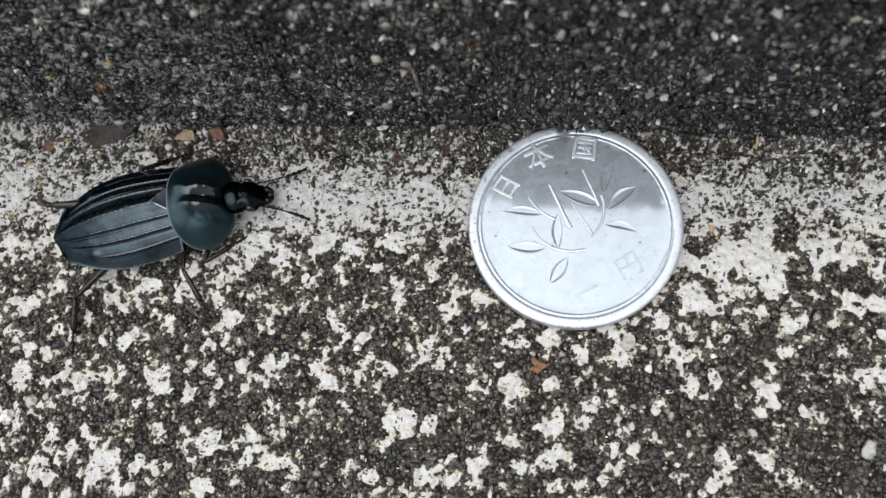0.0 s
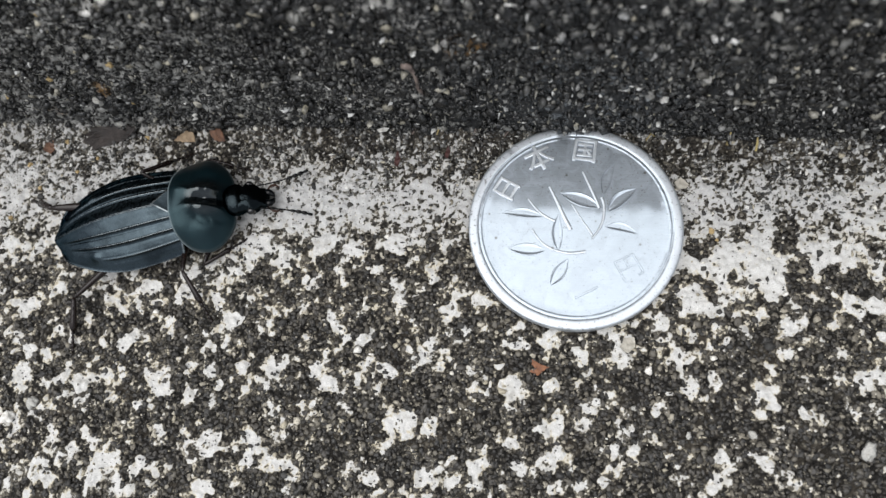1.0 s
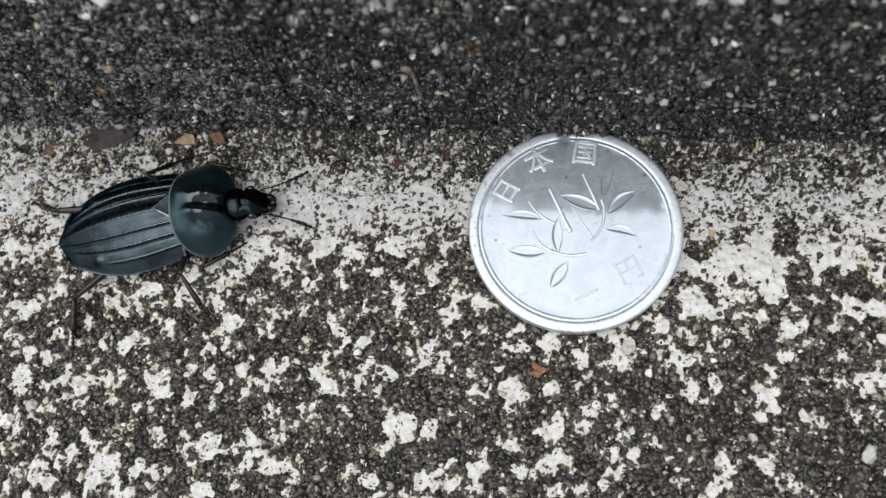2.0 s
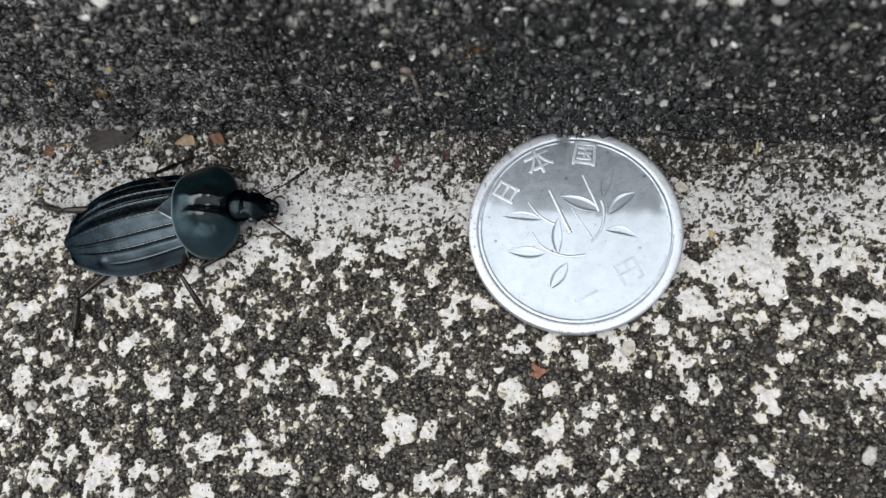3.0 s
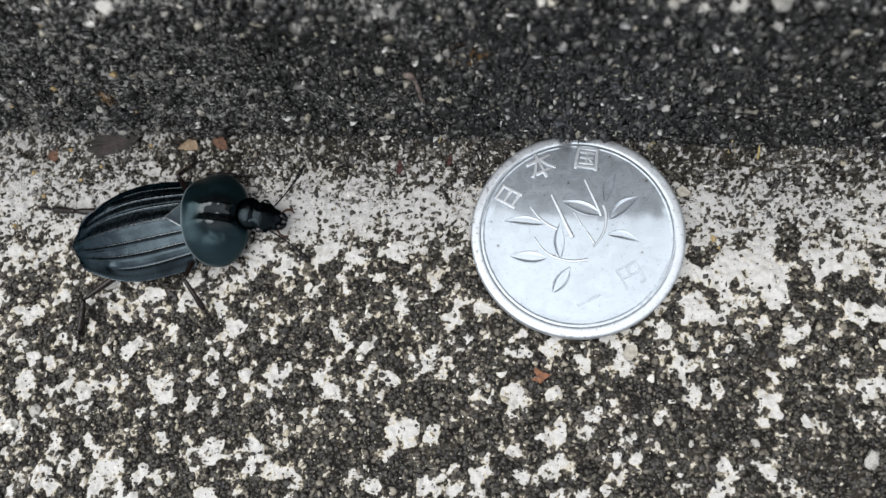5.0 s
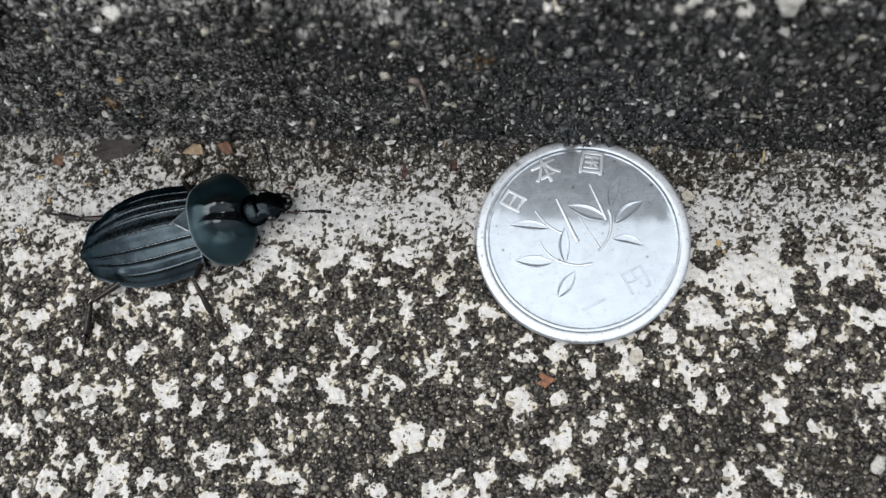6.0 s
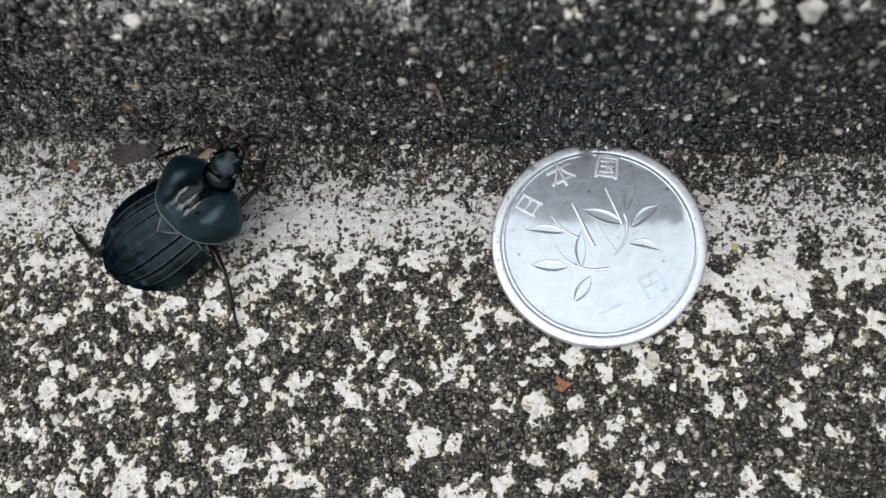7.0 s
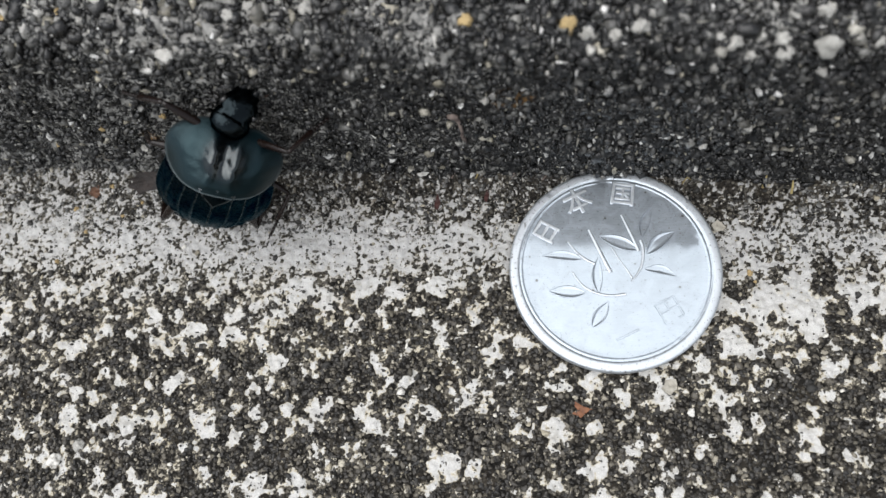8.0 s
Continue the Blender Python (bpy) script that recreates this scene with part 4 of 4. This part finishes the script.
def scutellum():
    bm = bmesh.new()
    layer = bm.verts.layers.float.new("crest")
    ring = [(0.03, 0.155, 0.462), (-0.06, 0.115, 0.472), (-0.15, 0.045, 0.484), (-0.215, 0.0, 0.489), (-0.15, -0.045, 0.484), (-0.06, -0.115, 0.472), (0.03, -0.155, 0.462)]
    low = [bm.verts.new((x, y, z - 0.03)) for x, y, z in ring]
    top = [bm.verts.new((x, y, z)) for x, y, z in ring]
    mid = [bm.verts.new((-0.05 + (x + 0.05) * 0.84, y * 0.84, z - 0.004)) for x, y, z in ring]
    for k in range(len(ring)):
        j = (k + 1) % len(ring)
        bm.faces.new((low[k], low[j], top[j], top[k]))
        bm.faces.new((top[k], top[j], mid[j], mid[k]))
    bm.faces.new(low)
    bm.faces.new(mid)
    for v in top:
        v[layer] = 1.0
    return bm


# hip (x, y, z), thigh length, shank length, for the left side; the right is its mirror
LEGS = {"front": ((0.24, 0.19, -0.02), 0.42, 0.54), "middle": ((-0.05, 0.22, 0.07), 0.46, 0.62), "hind": ((-0.62, 0.22, 0.09), 0.78, 0.58)}


def build_beetle():
    bug = empty("beetle", cmpose(-3.98, 0.06, 0.05, -8, 2, 10), "blue-black carrion beetle with ribbed wing cases on the ledge", "beetle")
    made = {"body": bug}
    part("abdomen", abdomen(), M_BLACK, bug)
    for side in (1, -1):
        part("wing_case", wing_case(side), M_ELYTRA, bug, "satin blue-black ribbed wing case")
    part("scutellum", scutellum(), M_SCUTUM, bug, "black triangle edged in silvery grey")
    made["shield"] = part("pronotum", pronotum_shell(), M_PRONOTUM, bug, "glossy dark teal shield behind the head")
    head = part("head", head_capsule(), M_HEAD, bug, "small glossy black head", cmpose(0.53, 0, 0.21))
    made["head"] = head
    neck = bmesh.new()
    tube(neck, [(-0.17, 0, 0.0), (-0.12, 0, 0.005), (-0.05, 0, 0.008), (-0.01, 0, 0.006)], [0.12, 0.158, 0.172, 0.150], 24, 0.72)
    part("neck", neck, M_HEAD, head, "satin blue-black collar behind the eyes")
    for side in (1, -1):
        eye = bmesh.new()
        ball(eye, (0.080, side * 0.145, 0.02), (0.045, 0.034, 0.045), u=14, v=10)
        part("eye", eye, M_EYE, head)
        part("mandible", mandible(side), M_BLACK, head)
        part("palp", palp(side), M_PALP, head, "amber mouth feeler")
        made["antenna", side] = part("antenna", antenna(side), M_BLACK, head, "beaded clubbed black antenna", cmpose(0.165, side * 0.125, 0.01, 0, -8, side * 35))
        for kind, (hip, a, b) in LEGS.items():
            thick = 0.050 if kind == "hind" else 0.038
            leg = part("leg", thigh(a, thick), M_LEG, bug, "dark brown spiny " + kind + " leg")
            made[kind, side] = leg
            made[kind, side, "shin"] = part("shin", shank(b, thick), M_LEG, leg, "", cmpose(a, 0, 0))
    return made


BUG = build_beetle()


# ---- pebbles, leaf bits and twigs ----
def pebble_mesh(seed, mat):
    bm = bmesh.new()
    bmesh.ops.create_icosphere(bm, subdivisions=3, radius=1.0)
    rng = random.Random(seed)
    stretch = Vector((rng.uniform(0.8, 1.15), rng.uniform(0.75, 1.1), rng.uniform(0.7, 1.0)))
    for v in bm.verts:
        p = v.co.copy()
        k = 1 + 0.60 * noise.noise(p * 1.3 + Vector((seed * 5.1, 0, 0))) + 0.22 * noise.noise(p * 3.0 + Vector((0, seed * 3.3, 0)))
        v.co = Vector((p.x * stretch.x, p.y * stretch.y, p.z * stretch.z)) * k
    me = finish(bm, mat, "pebble")
    return me


PEBBLES = {key: [pebble_mesh(k + 10 * n, mat) for k in range(5)] for n, (key, mat) in enumerate((("pale", M_PEBBLE), ("ochre", M_OCHRE), ("quartz", M_QUARTZ)))}


def pebble(x, y, z, r, kind, k, label, group=""):
    ob = new("pebble", PEBBLES[kind][k % 5])
    ob.matrix_basis = cmpose(x, y, z, 37 * k % 180, 53 * k % 180, 71 * k % 360) @ Matrix.Diagonal((r, r, r, 1))
    return tagged(ob, label, "pebble", group)


def on_step(x, up):
    """A place on the step's face at that height, or on its top, that far back from its front."""
    s = up
    return [float(c) for c in riser_place(np.array([x]), np.array([s]))[0]]


# x, length along the section of the step (its face, then its top), radius
STEP_PEBBLES_EAST = [(-1.3, 2.62, 0.05), (-0.56, 2.59, 0.06), (-0.42, 2.53, 0.05), (0.57, 2.47, 0.06), (0.62, 2.55, 0.03), (0.76, 2.5, 0.05), (0.89, 2.49, 0.05), (0.97, 2.63, 0.03), (1.21, 2.44, 0.1), (1.17, 2.69, 0.08), (1.26, 2.53, 0.02), (1.52, 2.47, 0.04), (0.01, 2.63, 0.03), (-0.06, 2.57, 0.06), (-0.77, 2.59, 0.04), (0.08, 2.65, 0.03), (0.47, 2.51, 0.03), (0.87, 2.71, 0.03), (0.7, 2.38, 0.04), (1.26, 2.17, 0.04), (1.0, 1.23, 0.05), (0.93, 2.4, 0.05), (1.35, 1.82, 0.04), (-0.88, 0.84, 0.03), (-1.2, 1.76, 0.04), (0.48, 2.31, 0.03), (1.49, 1.33, 0.04), (0.31, 2.2, 0.02), (-0.23, 2.52, 0.05)]
STEP_PEBBLES_WEST = [(-3.78, 2.73, 0.06), (-3.63, 2.43, 0.06), (-5.05, 2.72, 0.04), (-4.81, 2.6, 0.05), (-4.57, 2.76, 0.03), (-4.5, 2.64, 0.04), (-4.19, 2.84, 0.06), (-3.99, 2.75, 0.03), (-3.59, 2.63, 0.03), (-2.75, 2.83, 0.05), (-2.51, 2.76, 0.06), (-3.13, 2.7, 0.05), (-2.99, 2.8, 0.05), (-4.39, 2.17, 0.03), (-4.74, 0.74, 0.05), (-4.98, 1.16, 0.03), (-4.72, 2.74, 0.03), (-4.35, 2.68, 0.03), (-2.83, 2.74, 0.03), (-2.2, 0.6, 0.03)]
OCHRE_AT = (0, 1, 31, 33, 42, 44)
for k, (x, s, r) in enumerate(STEP_PEBBLES_EAST + STEP_PEBBLES_WEST):
    px, py, pz = on_step(x, s)
    kind = "ochre" if k in OCHRE_AT else "pale"
    pebble(px, py - 0.2 * r, pz + 0.2 * r, r * (1.05 if r < 0.07 else 0.85), kind, k, ("ochre" if kind == "ochre" else "pale grey") + " pebble set in the worn concrete step", "pebbles in the step")
px, py, pz = on_step(0.765, 0.745)
pebble(px, py - 0.06, pz, 0.052, "quartz", 2, "cream pebble caught in a pit of the step face")
for x, y, r, kind, label in ((-5.68, -2.0, 0.062, "quartz", "round white quartz pebble on the ledge"), (2.52, -2.03, 0.08, "pale", "cream rounded pebble on the ledge"), (0.67, -1.37, 0.035, "quartz", "tiny white grain on dark crust"),
                             (1.0, -1.95, 0.033, "pale", "tiny cream grain on dark crust"), (1.55, -1.92, 0.036, "pale", "tiny cream grain on dark crust"), (0.52, -1.72, 0.026, "pale", "tiny pale grain on dark crust"), (-5.44, -1.85, 0.06, "pale", "grimy tan pebble bedded in the ledge")):
    z = float(ledge_height(np.array([x]), np.array([y]))[0])
    pebble(x, y, z + 0.35 * r, r, kind, int(40 + x * 7), label)


def leaf_bit(name, corners, at, mat, label, curl=0.3, thick=0.008):
    """A torn scrap of dry leaf with these corners, curled along its length."""
    bm = bmesh.new()
    edge = []
    for k, (x, y) in enumerate(corners):
        nx, ny = corners[(k + 1) % len(corners)]
        edge += [(x + (nx - x) * u, y + (ny - y) * u) for u in (0.0, 0.2, 0.4, 0.6, 0.8)]
    tops, lows = [], []
    for j in range(1, 7):
        rt, rl = [], []
        for ex, ey in edge:
            tear = 1 + 0.16 * noise.noise((ex * 40, ey * 40, 5.0))
            x, y = ex * tear * j / 6, ey * tear * j / 6
            z = 0.02 + curl * y * y / 0.12 + 0.8 * x * x + 0.014 * noise.noise((x * 22, y * 22, 2.0))
            rt.append((x, y, z + thick))
            rl.append((x, y, z))
        tops.append(rt)
        lows.append(rl)
    skin(bm, tops + lows[::-1])
    ob = new(name, finish(bm, mat, name, smooth=False))
    ob.matrix_basis = at
    return tagged(ob, label, "leaf fragment")


def lie(x, y, up=0.0):
    return float(ledge_height(np.array([x]), np.array([y]))[0]) + up


leaf_bit("leaf_fragment", [(0.11, 0.0), (0.03, 0.03), (-0.045, 0.085), (-0.05, 0.03), (-0.025, 0.0), (-0.08, -0.03), (-0.03, -0.05), (0.0, -0.08), (0.045, -0.035)], cmpose(-0.36, -1.37, lie(-0.36, -1.37), 5, -8, 3), M_ORANGE, "small orange-brown scrap of dry leaf on the ledge")
leaf_bit("leaf_fragment", [(0.09, 0.05), (0.0, 0.075), (-0.10, 0.02), (-0.15, -0.02), (-0.05, -0.045), (0.08, -0.05)], cmpose(-4.15, 1.03, lie(-4.15, 1.03, 0.03), 32, 0, 4), M_TAN, "tan scrap of dry leaf at the foot of the step")
leaf_bit("leaf_fragment", [(0.03, 0.07), (-0.09, 0.08), (-0.06, -0.03), (0.0, -0.09), (0.12, -0.07)], cmpose(-3.80, 1.06, lie(-3.80, 1.06, 0.03), 28, 6, -10), M_RUST, "rust-brown scrap of dry leaf at the foot of the step")
leaf_bit("leaf_fragment", [(0.30, 0.04), (0.10, 0.12), (-0.22, 0.10), (-0.30, -0.02), (-0.24, -0.14), (0.0, -0.10), (0.16, -0.06)], cmpose(-5.0, 1.06, lie(-5.0, 1.06, 0.0), 25, 0, 6), M_UMBER, "dark rotting leaf stuck at the foot of the step", 0.1)
leaf_bit("bud_scale", [(0.10, 0.0), (0.0, 0.065), (-0.08, 0.05), (-0.07, -0.06), (0.03, -0.055)], cmpose(-5.73, 0.93, lie(-5.73, 0.93), 10, 0, 60), M_RUST, "small rust-red bud scale on the ledge")
leaf_bit("bud_scale", [(0.09, 0.01), (0.02, 0.03), (-0.07, 0.03), (-0.09, -0.015), (0.0, -0.03)], cmpose(-1.80, 0.73, lie(-1.80, 0.73), 0, 0, 84), M_RED, "dark red dry bud scale on the ledge")


def twig(name, points, thick, mat, label, category="twig"):
    bm = bmesh.new()
    n = len(points)
    tube(bm, points, [thick * (1.0 - 0.6 * k / n) * (1 + 0.2 * math.sin(k * 2.1)) for k in range(n)], 8)
    return tagged(new(name, finish(bm, mat, name)), label, category)


def along_step(pairs, off=0.02):
    out = []
    for x, s in pairs:
        a, b, c = on_step(x, s)
        out.append((a, b - off, c))
    return out


leaf_bit("stone_chip", [(0.07, -0.03), (0.02, 0.06), (-0.06, 0.03), (-0.05, -0.05), (0.03, -0.06)], cmpose(1.04, 0.47, lie(1.04, 0.47), 6, 4, 20), M_CHIP, "flat grey chip of stone on the ledge beside the coin", 0.05, 0.025)
leaf_bit("stone_chip", [(0.09, 0.0), (0.03, 0.07), (-0.07, 0.05), (-0.08, -0.04), (0.02, -0.06)], cmpose(0.49, -1.14, lie(0.49, -1.14), -4, 5, 50), M_CHIP, "flat tan chip of stone bedded in black crust", 0.05, 0.022)
leaf_bit("stone_chip", [(0.07, 0.005), (0.015, 0.025), (-0.065, 0.02), (-0.045, -0.02), (0.03, -0.022)], cmpose(-1.96, 1.04, lie(-1.96, 1.04, 0.02), 22, 0, 12), M_FLAKE, "white flake of lichen at the foot of the step", 0.1, 0.012)
leaf_bit("bud_scale", [(0.07, 0.01), (0.02, 0.025), (-0.06, 0.025), (-0.07, -0.015), (0.0, -0.025)], cmpose(-1.28, 0.81, lie(-1.28, 0.81), 0, 0, 76), M_RED, "dark red dry bud scale on the ledge")
for x, y, r in ((1.31, -0.02, 0.030), (1.36, -0.10, 0.018), (-5.95, 0.72, 0.028), (-5.55, 0.98, 0.030), (-5.35, 0.62, 0.022), (-4.62, 1.04, 0.026), (-5.78, 0.45, 0.024), (-6.05, 0.10, 0.026), (-5.15, 0.78, 0.020)):
    pebble(x, y, lie(x, y, 0.3 * r), r, "ochre", int(60 + 9 * x), "small ochre grain lying on the ledge", "ochre grains")
# grains added to give the yellow and white glints on the step's west face
for k, (x, up) in enumerate(((-4.95, 1.62), (-5.3, 1.30), (-5.05, 0.52), (-4.45, 0.62), (-5.6, 1.85), (-4.2, 1.45), (-4.6, 1.98), (-5.75, 0.75), (-3.9, 0.40))):
    px, py, pz = on_step(x, up)
    pebble(px, py - 0.01, pz, 0.022 + 0.004 * (k % 3), "ochre" if k % 2 else "quartz", k + 3, "small glassy ochre or white grain added for a glint in the step face", "grains in the step")
for x0, x1, lift in ((-1.66, -1.58, 0.05), (-1.40, -1.33, 0.09), (-1.02, -0.97, 0.06), (0.72, 0.80, 0.07), (-0.70, -0.60, 0.05)):
    y = base_y(x0) - 0.06
    twig("fibre", [(x0, y, lie(x0, y, 0.01)), (0.5 * (x0 + x1), y + 0.05, lie(x0, y, lift)), (x1, y + 0.03, lie(x1, y, 0.02))], 0.009, M_STRAW if lift > 0.06 else M_ROOT, "fine dry plant fibre at the foot of the step", "plant fibre")
twig("twig", along_step([(-1.53, 1.45), (-1.49, 1.38), (-1.46, 1.27), (-1.45, 1.14), (-1.45, 1.02), (-1.42, 0.93)]), 0.030, M_ROOT, "thin curved brown rootlet clinging to the step face")
twig("straw", [(1.50, 0.86, lie(1.5, 0.86, 0.03)), (1.515, 0.93, lie(1.51, 0.93, 0.05)), (1.51, 0.94, 0.16)], 0.014, M_STRAW, "short yellow straw at the foot of the step", "straw")
twig("straw", [(1.775, 0.80, lie(1.775, 0.80, 0.02)), (1.785, 0.86, lie(1.785, 0.86, 0.04)), (1.775, 0.91, lie(1.775, 0.91, 0.07))], 0.013, M_STRAW, "short yellow straw lying near the foot of the step", "straw")


# ---- movement ----
# seconds; place in centimetres; roll, pitch (head up), heading in degrees
BODY_ROWS = [
    (0, -3.99, 0.14, 0.04, -1.6, -2, 14), (1, -3.98, 0.13, 0.04, -1.5, -2, 14), (1.6, -3.97, 0.12, 0.04, -1, -1, 13.5), (3, -3.92, 0.12, 0.03, 0, 1, 12), (3.5, -3.88, 0.09, 0.03, 0.5, 0.8, 9.5),
    (4, -3.88, 0.09, 0.03, 0.6, 0.7, 9.4), (4.6, -3.87, 0.09, 0.03, 0.6, 0.7, 9.4), (5.3, -3.85, 0.10, 0.03, 1, 1, 11), (6, -3.84, 0.11, 0.03, 3, 1.5, 12), (6.3, -4.01, 0.19, 0.04, 12, 10, 12),
    (6.5, -4.02, 0.13, 0.12, 15, 14, 18), (7.0, -3.98, 0.25, 0.38, 21, 23, 23), (7.3, -3.87, 0.28, 0.60, 29, 33, 24), (7.5, -3.84, 0.42, 0.90, 44.9, 46, 29), (7.8, -3.64, 0.60, 1.24, 68, 60, 20), (8.0, -3.52, 0.74, 1.50, 73, 58, 14)]
# where each foot stands: seconds, place in centimetres
FEET = {
    ("middle", -1): [(0, -3.62, -1.02, 0), (7.0, -3.61, -0.99, 0), (7.3, -3.63, -0.98, 0), (7.4, -3.75, -0.92, 0), (7.5, -4.15, -0.86, 0), (7.8, -3.9, -0.36, 0), (8.0, -3.4, 0.2, 0.6)],
    ("hind", -1): [(0, -5.10, -1.36, 0), (6.5, -5.10, -1.26, 0), (7.0, -5.0, -0.90, 0), (7.15, -4.65, -1.0, 0), (7.3, -4.30, -1.05, 0), (7.5, -4.22, -0.81, 0), (7.8, -3.93, -0.24, 0), (8.0, -3.5, 0.85, 0.45)],
    ("hind", 1): [(0, -5.86, 0.31, 0), (4.5, -5.86, 0.32, 0), (6.5, -5.80, 0.31, 0), (7.0, -5.72, 0.27, 0), (7.3, -5.65, 0.25, 0), (7.5, -5.36, 0.2, 0), (7.8, -4.9, 0.6, 0.05), (8.0, -4.7, 0.9, 0.3)],
    ("middle", 1): [(0, -4.05, 0.82, 0.02), (6.2, -4.05, 0.84, 0.02), (6.6, -4.18, 1.02, 0.1), (7.3, -4.45, 1.08, 0.25), (7.5, -4.6, 1.08, 0.4), (8.0, -4.5, 1.08, 1.2)],
    ("front", -1): [(0, -3.33, -0.09, 0), (3.2, -3.35, -0.12, 0), (3.5, -3.42, -0.26, 0), (4.7, -3.42, -0.26, 0), (6.0, -3.28, -0.16, 0), (6.6, -3.16, -0.08, 0), (7.0, -3.36, 1.06, 0.34), (7.3, -3.36, 1.06, 0.32), (7.5, -3.44, 1.06, 0.3), (7.8, -2.75, 1.02, 1.0), (8.0, -2.6, 1.03, 1.5)],
    ("front", 1): [(0, -3.38, 0.62, 0), (6.2, -3.35, 0.66, 0), (6.6, -3.9, 1.05, 0.45), (7.0, -3.85, 1.08, 1.0), (7.5, -4.0, 1.08, 1.2), (8.0, -4.3, 1.09, 1.95)],
}
# shield and head: seconds, nod (up), turn to its left; antennae: seconds, lift, turn outward
SHIELD_ROWS = [(0, -2, -5), (3.0, -2, -5), (3.5, -5, -4.5), (4.5, -5, -4.5), (6.0, -2, 3), (6.3, -1, 11), (6.5, 0, 13), (7.0, -4, 14), (7.3, 0, 10), (7.5, -4, 6), (7.8, -22, 0), (8.0, -34, 2)]
HEAD_ROWS = [(0, -4, 2), (1, -4, 2), (3.0, -6, -8), (3.5, -6, -20), (4.5, -6, -20), (6.0, 0, 5), (6.3, 4, 6), (6.5, 8, 8), (7.0, 8, 6), (7.5, 8, 0), (7.8, -2, -12), (8.0, -14, -20)]
ANTENNA_ROWS = {1: [(0, -10, 5), (0.5, -6, 14), (1.0, -4, 4), (1.5, -4, 2), (3.0, 0, 28), (3.5, 0, 22), (4.0, 0, 34), (4.5, 2, 46), (6.0, 6, 76), (6.3, 8, 76), (6.5, 8, 60), (7.0, 8, 48), (7.5, 0, 40), (8.0, -6, 20)],
                -1: [(0, -14, 12), (0.5, -10, 6), (1.0, -10, 4), (1.5, -12, 8), (3.0, -10, 24), (3.5, -14, 36), (4.0, -14, 28), (4.5, -14, 22), (6.0, -6, 8), (6.3, -8, 24), (6.5, -8, 34), (7.0, -8, 30), (7.5, -8, 30), (8.0, -8, 22)]}
TIMES = [0.0, 0.5, 1.0, 1.5, 2.2, 3.0, 3.3, 3.6, 4.0, 4.5, 5.2, 6.0, 6.15, 6.3, 6.5, 6.75, 7.0, 7.15, 7.3, 7.4, 7.5, 7.6, 7.7, 7.8, 7.9, 8.0]


def between(rows, t):
    rows = np.array(rows, float)
    return [float(np.interp(t, rows[:, 0], rows[:, k])) for k in range(1, rows.shape[1])]


def body_at(t):
    x, y, z, roll, pitch, heading = between(BODY_ROWS, t)
    return cmpose(x, y, z, roll, -pitch, heading)


def basis(at, forward, up):
    forward = forward.normalized()
    side = up.cross(forward).normalized()
    over = forward.cross(side)
    m = Matrix((forward, side, over)).transposed().to_4x4()
    m.translation = at
    return m


def leg_rows(kind, side):
    """Poses of thigh (in the body) and shin (in the thigh) that set the foot where it stands."""
    (hx, hy, hz), a, b = LEGS[kind]
    hip = Vector((hx, side * hy, hz))
    thighs, shins = [], []
    for t in TIMES:
        foot = Vector(between(FEET[kind, side], t)) * CM
        p = (body_at(t).inverted() @ foot) / CM - hip
        reach = min(max(p.length, abs(a - b) + 0.05), (a + b) * 0.985)
        way = p.normalized()
        out = Vector(({"front": 0.6, "middle": 0.0, "hind": -2.2 if side > 0 else -1.0}[kind], side * ((0.5 if side > 0 else 0.35) if kind == "hind" else 0.9), 0.0 if kind == "front" else 0.12))
        rise = (out - way * out.dot(way)).normalized()
        cosine = (a * a + reach * reach - b * b) / (2 * a * reach)
        cosine = max(-1.0, min(1.0, cosine))
        knee = way * (a * cosine) + rise * (a * math.sqrt(1 - cosine * cosine))
        top = basis((hip) * CM, knee, rise)
        low = basis((hip + knee) * CM, way * reach - knee, rise)
        thighs.append((t, top))
        shins.append((t, top.inverted() @ low))
    return thighs, shins


def motions():
    walk(BUG["body"], [(t, body_at(t)) for t in TIMES])
    def shield(t):
        nod, turn = between(SHIELD_ROWS, t)
        return cmpose(-0.04, 0, 0.44, 0, -nod, turn) @ cmpose(0.04, 0, -0.44)
    walk(BUG["shield"], [(t, shield(t)) for t, _, _ in SHIELD_ROWS])
    walk(BUG["head"], [(t, shield(t) @ cmpose(0.64, 0, 0.25, 0, -nod, turn)) for t, nod, turn in HEAD_ROWS])
    for side in (1, -1):
        walk(BUG["antenna", side], [(t, cmpose(0.165, side * 0.125, 0.01, 0, -lift, side * turn)) for t, lift, turn in ANTENNA_ROWS[side]])
        for kind in LEGS:
            thighs, shins = leg_rows(kind, side)
            walk(BUG[kind, side], thighs)
            walk(BUG[kind, side, "shin"], shins)


motions()
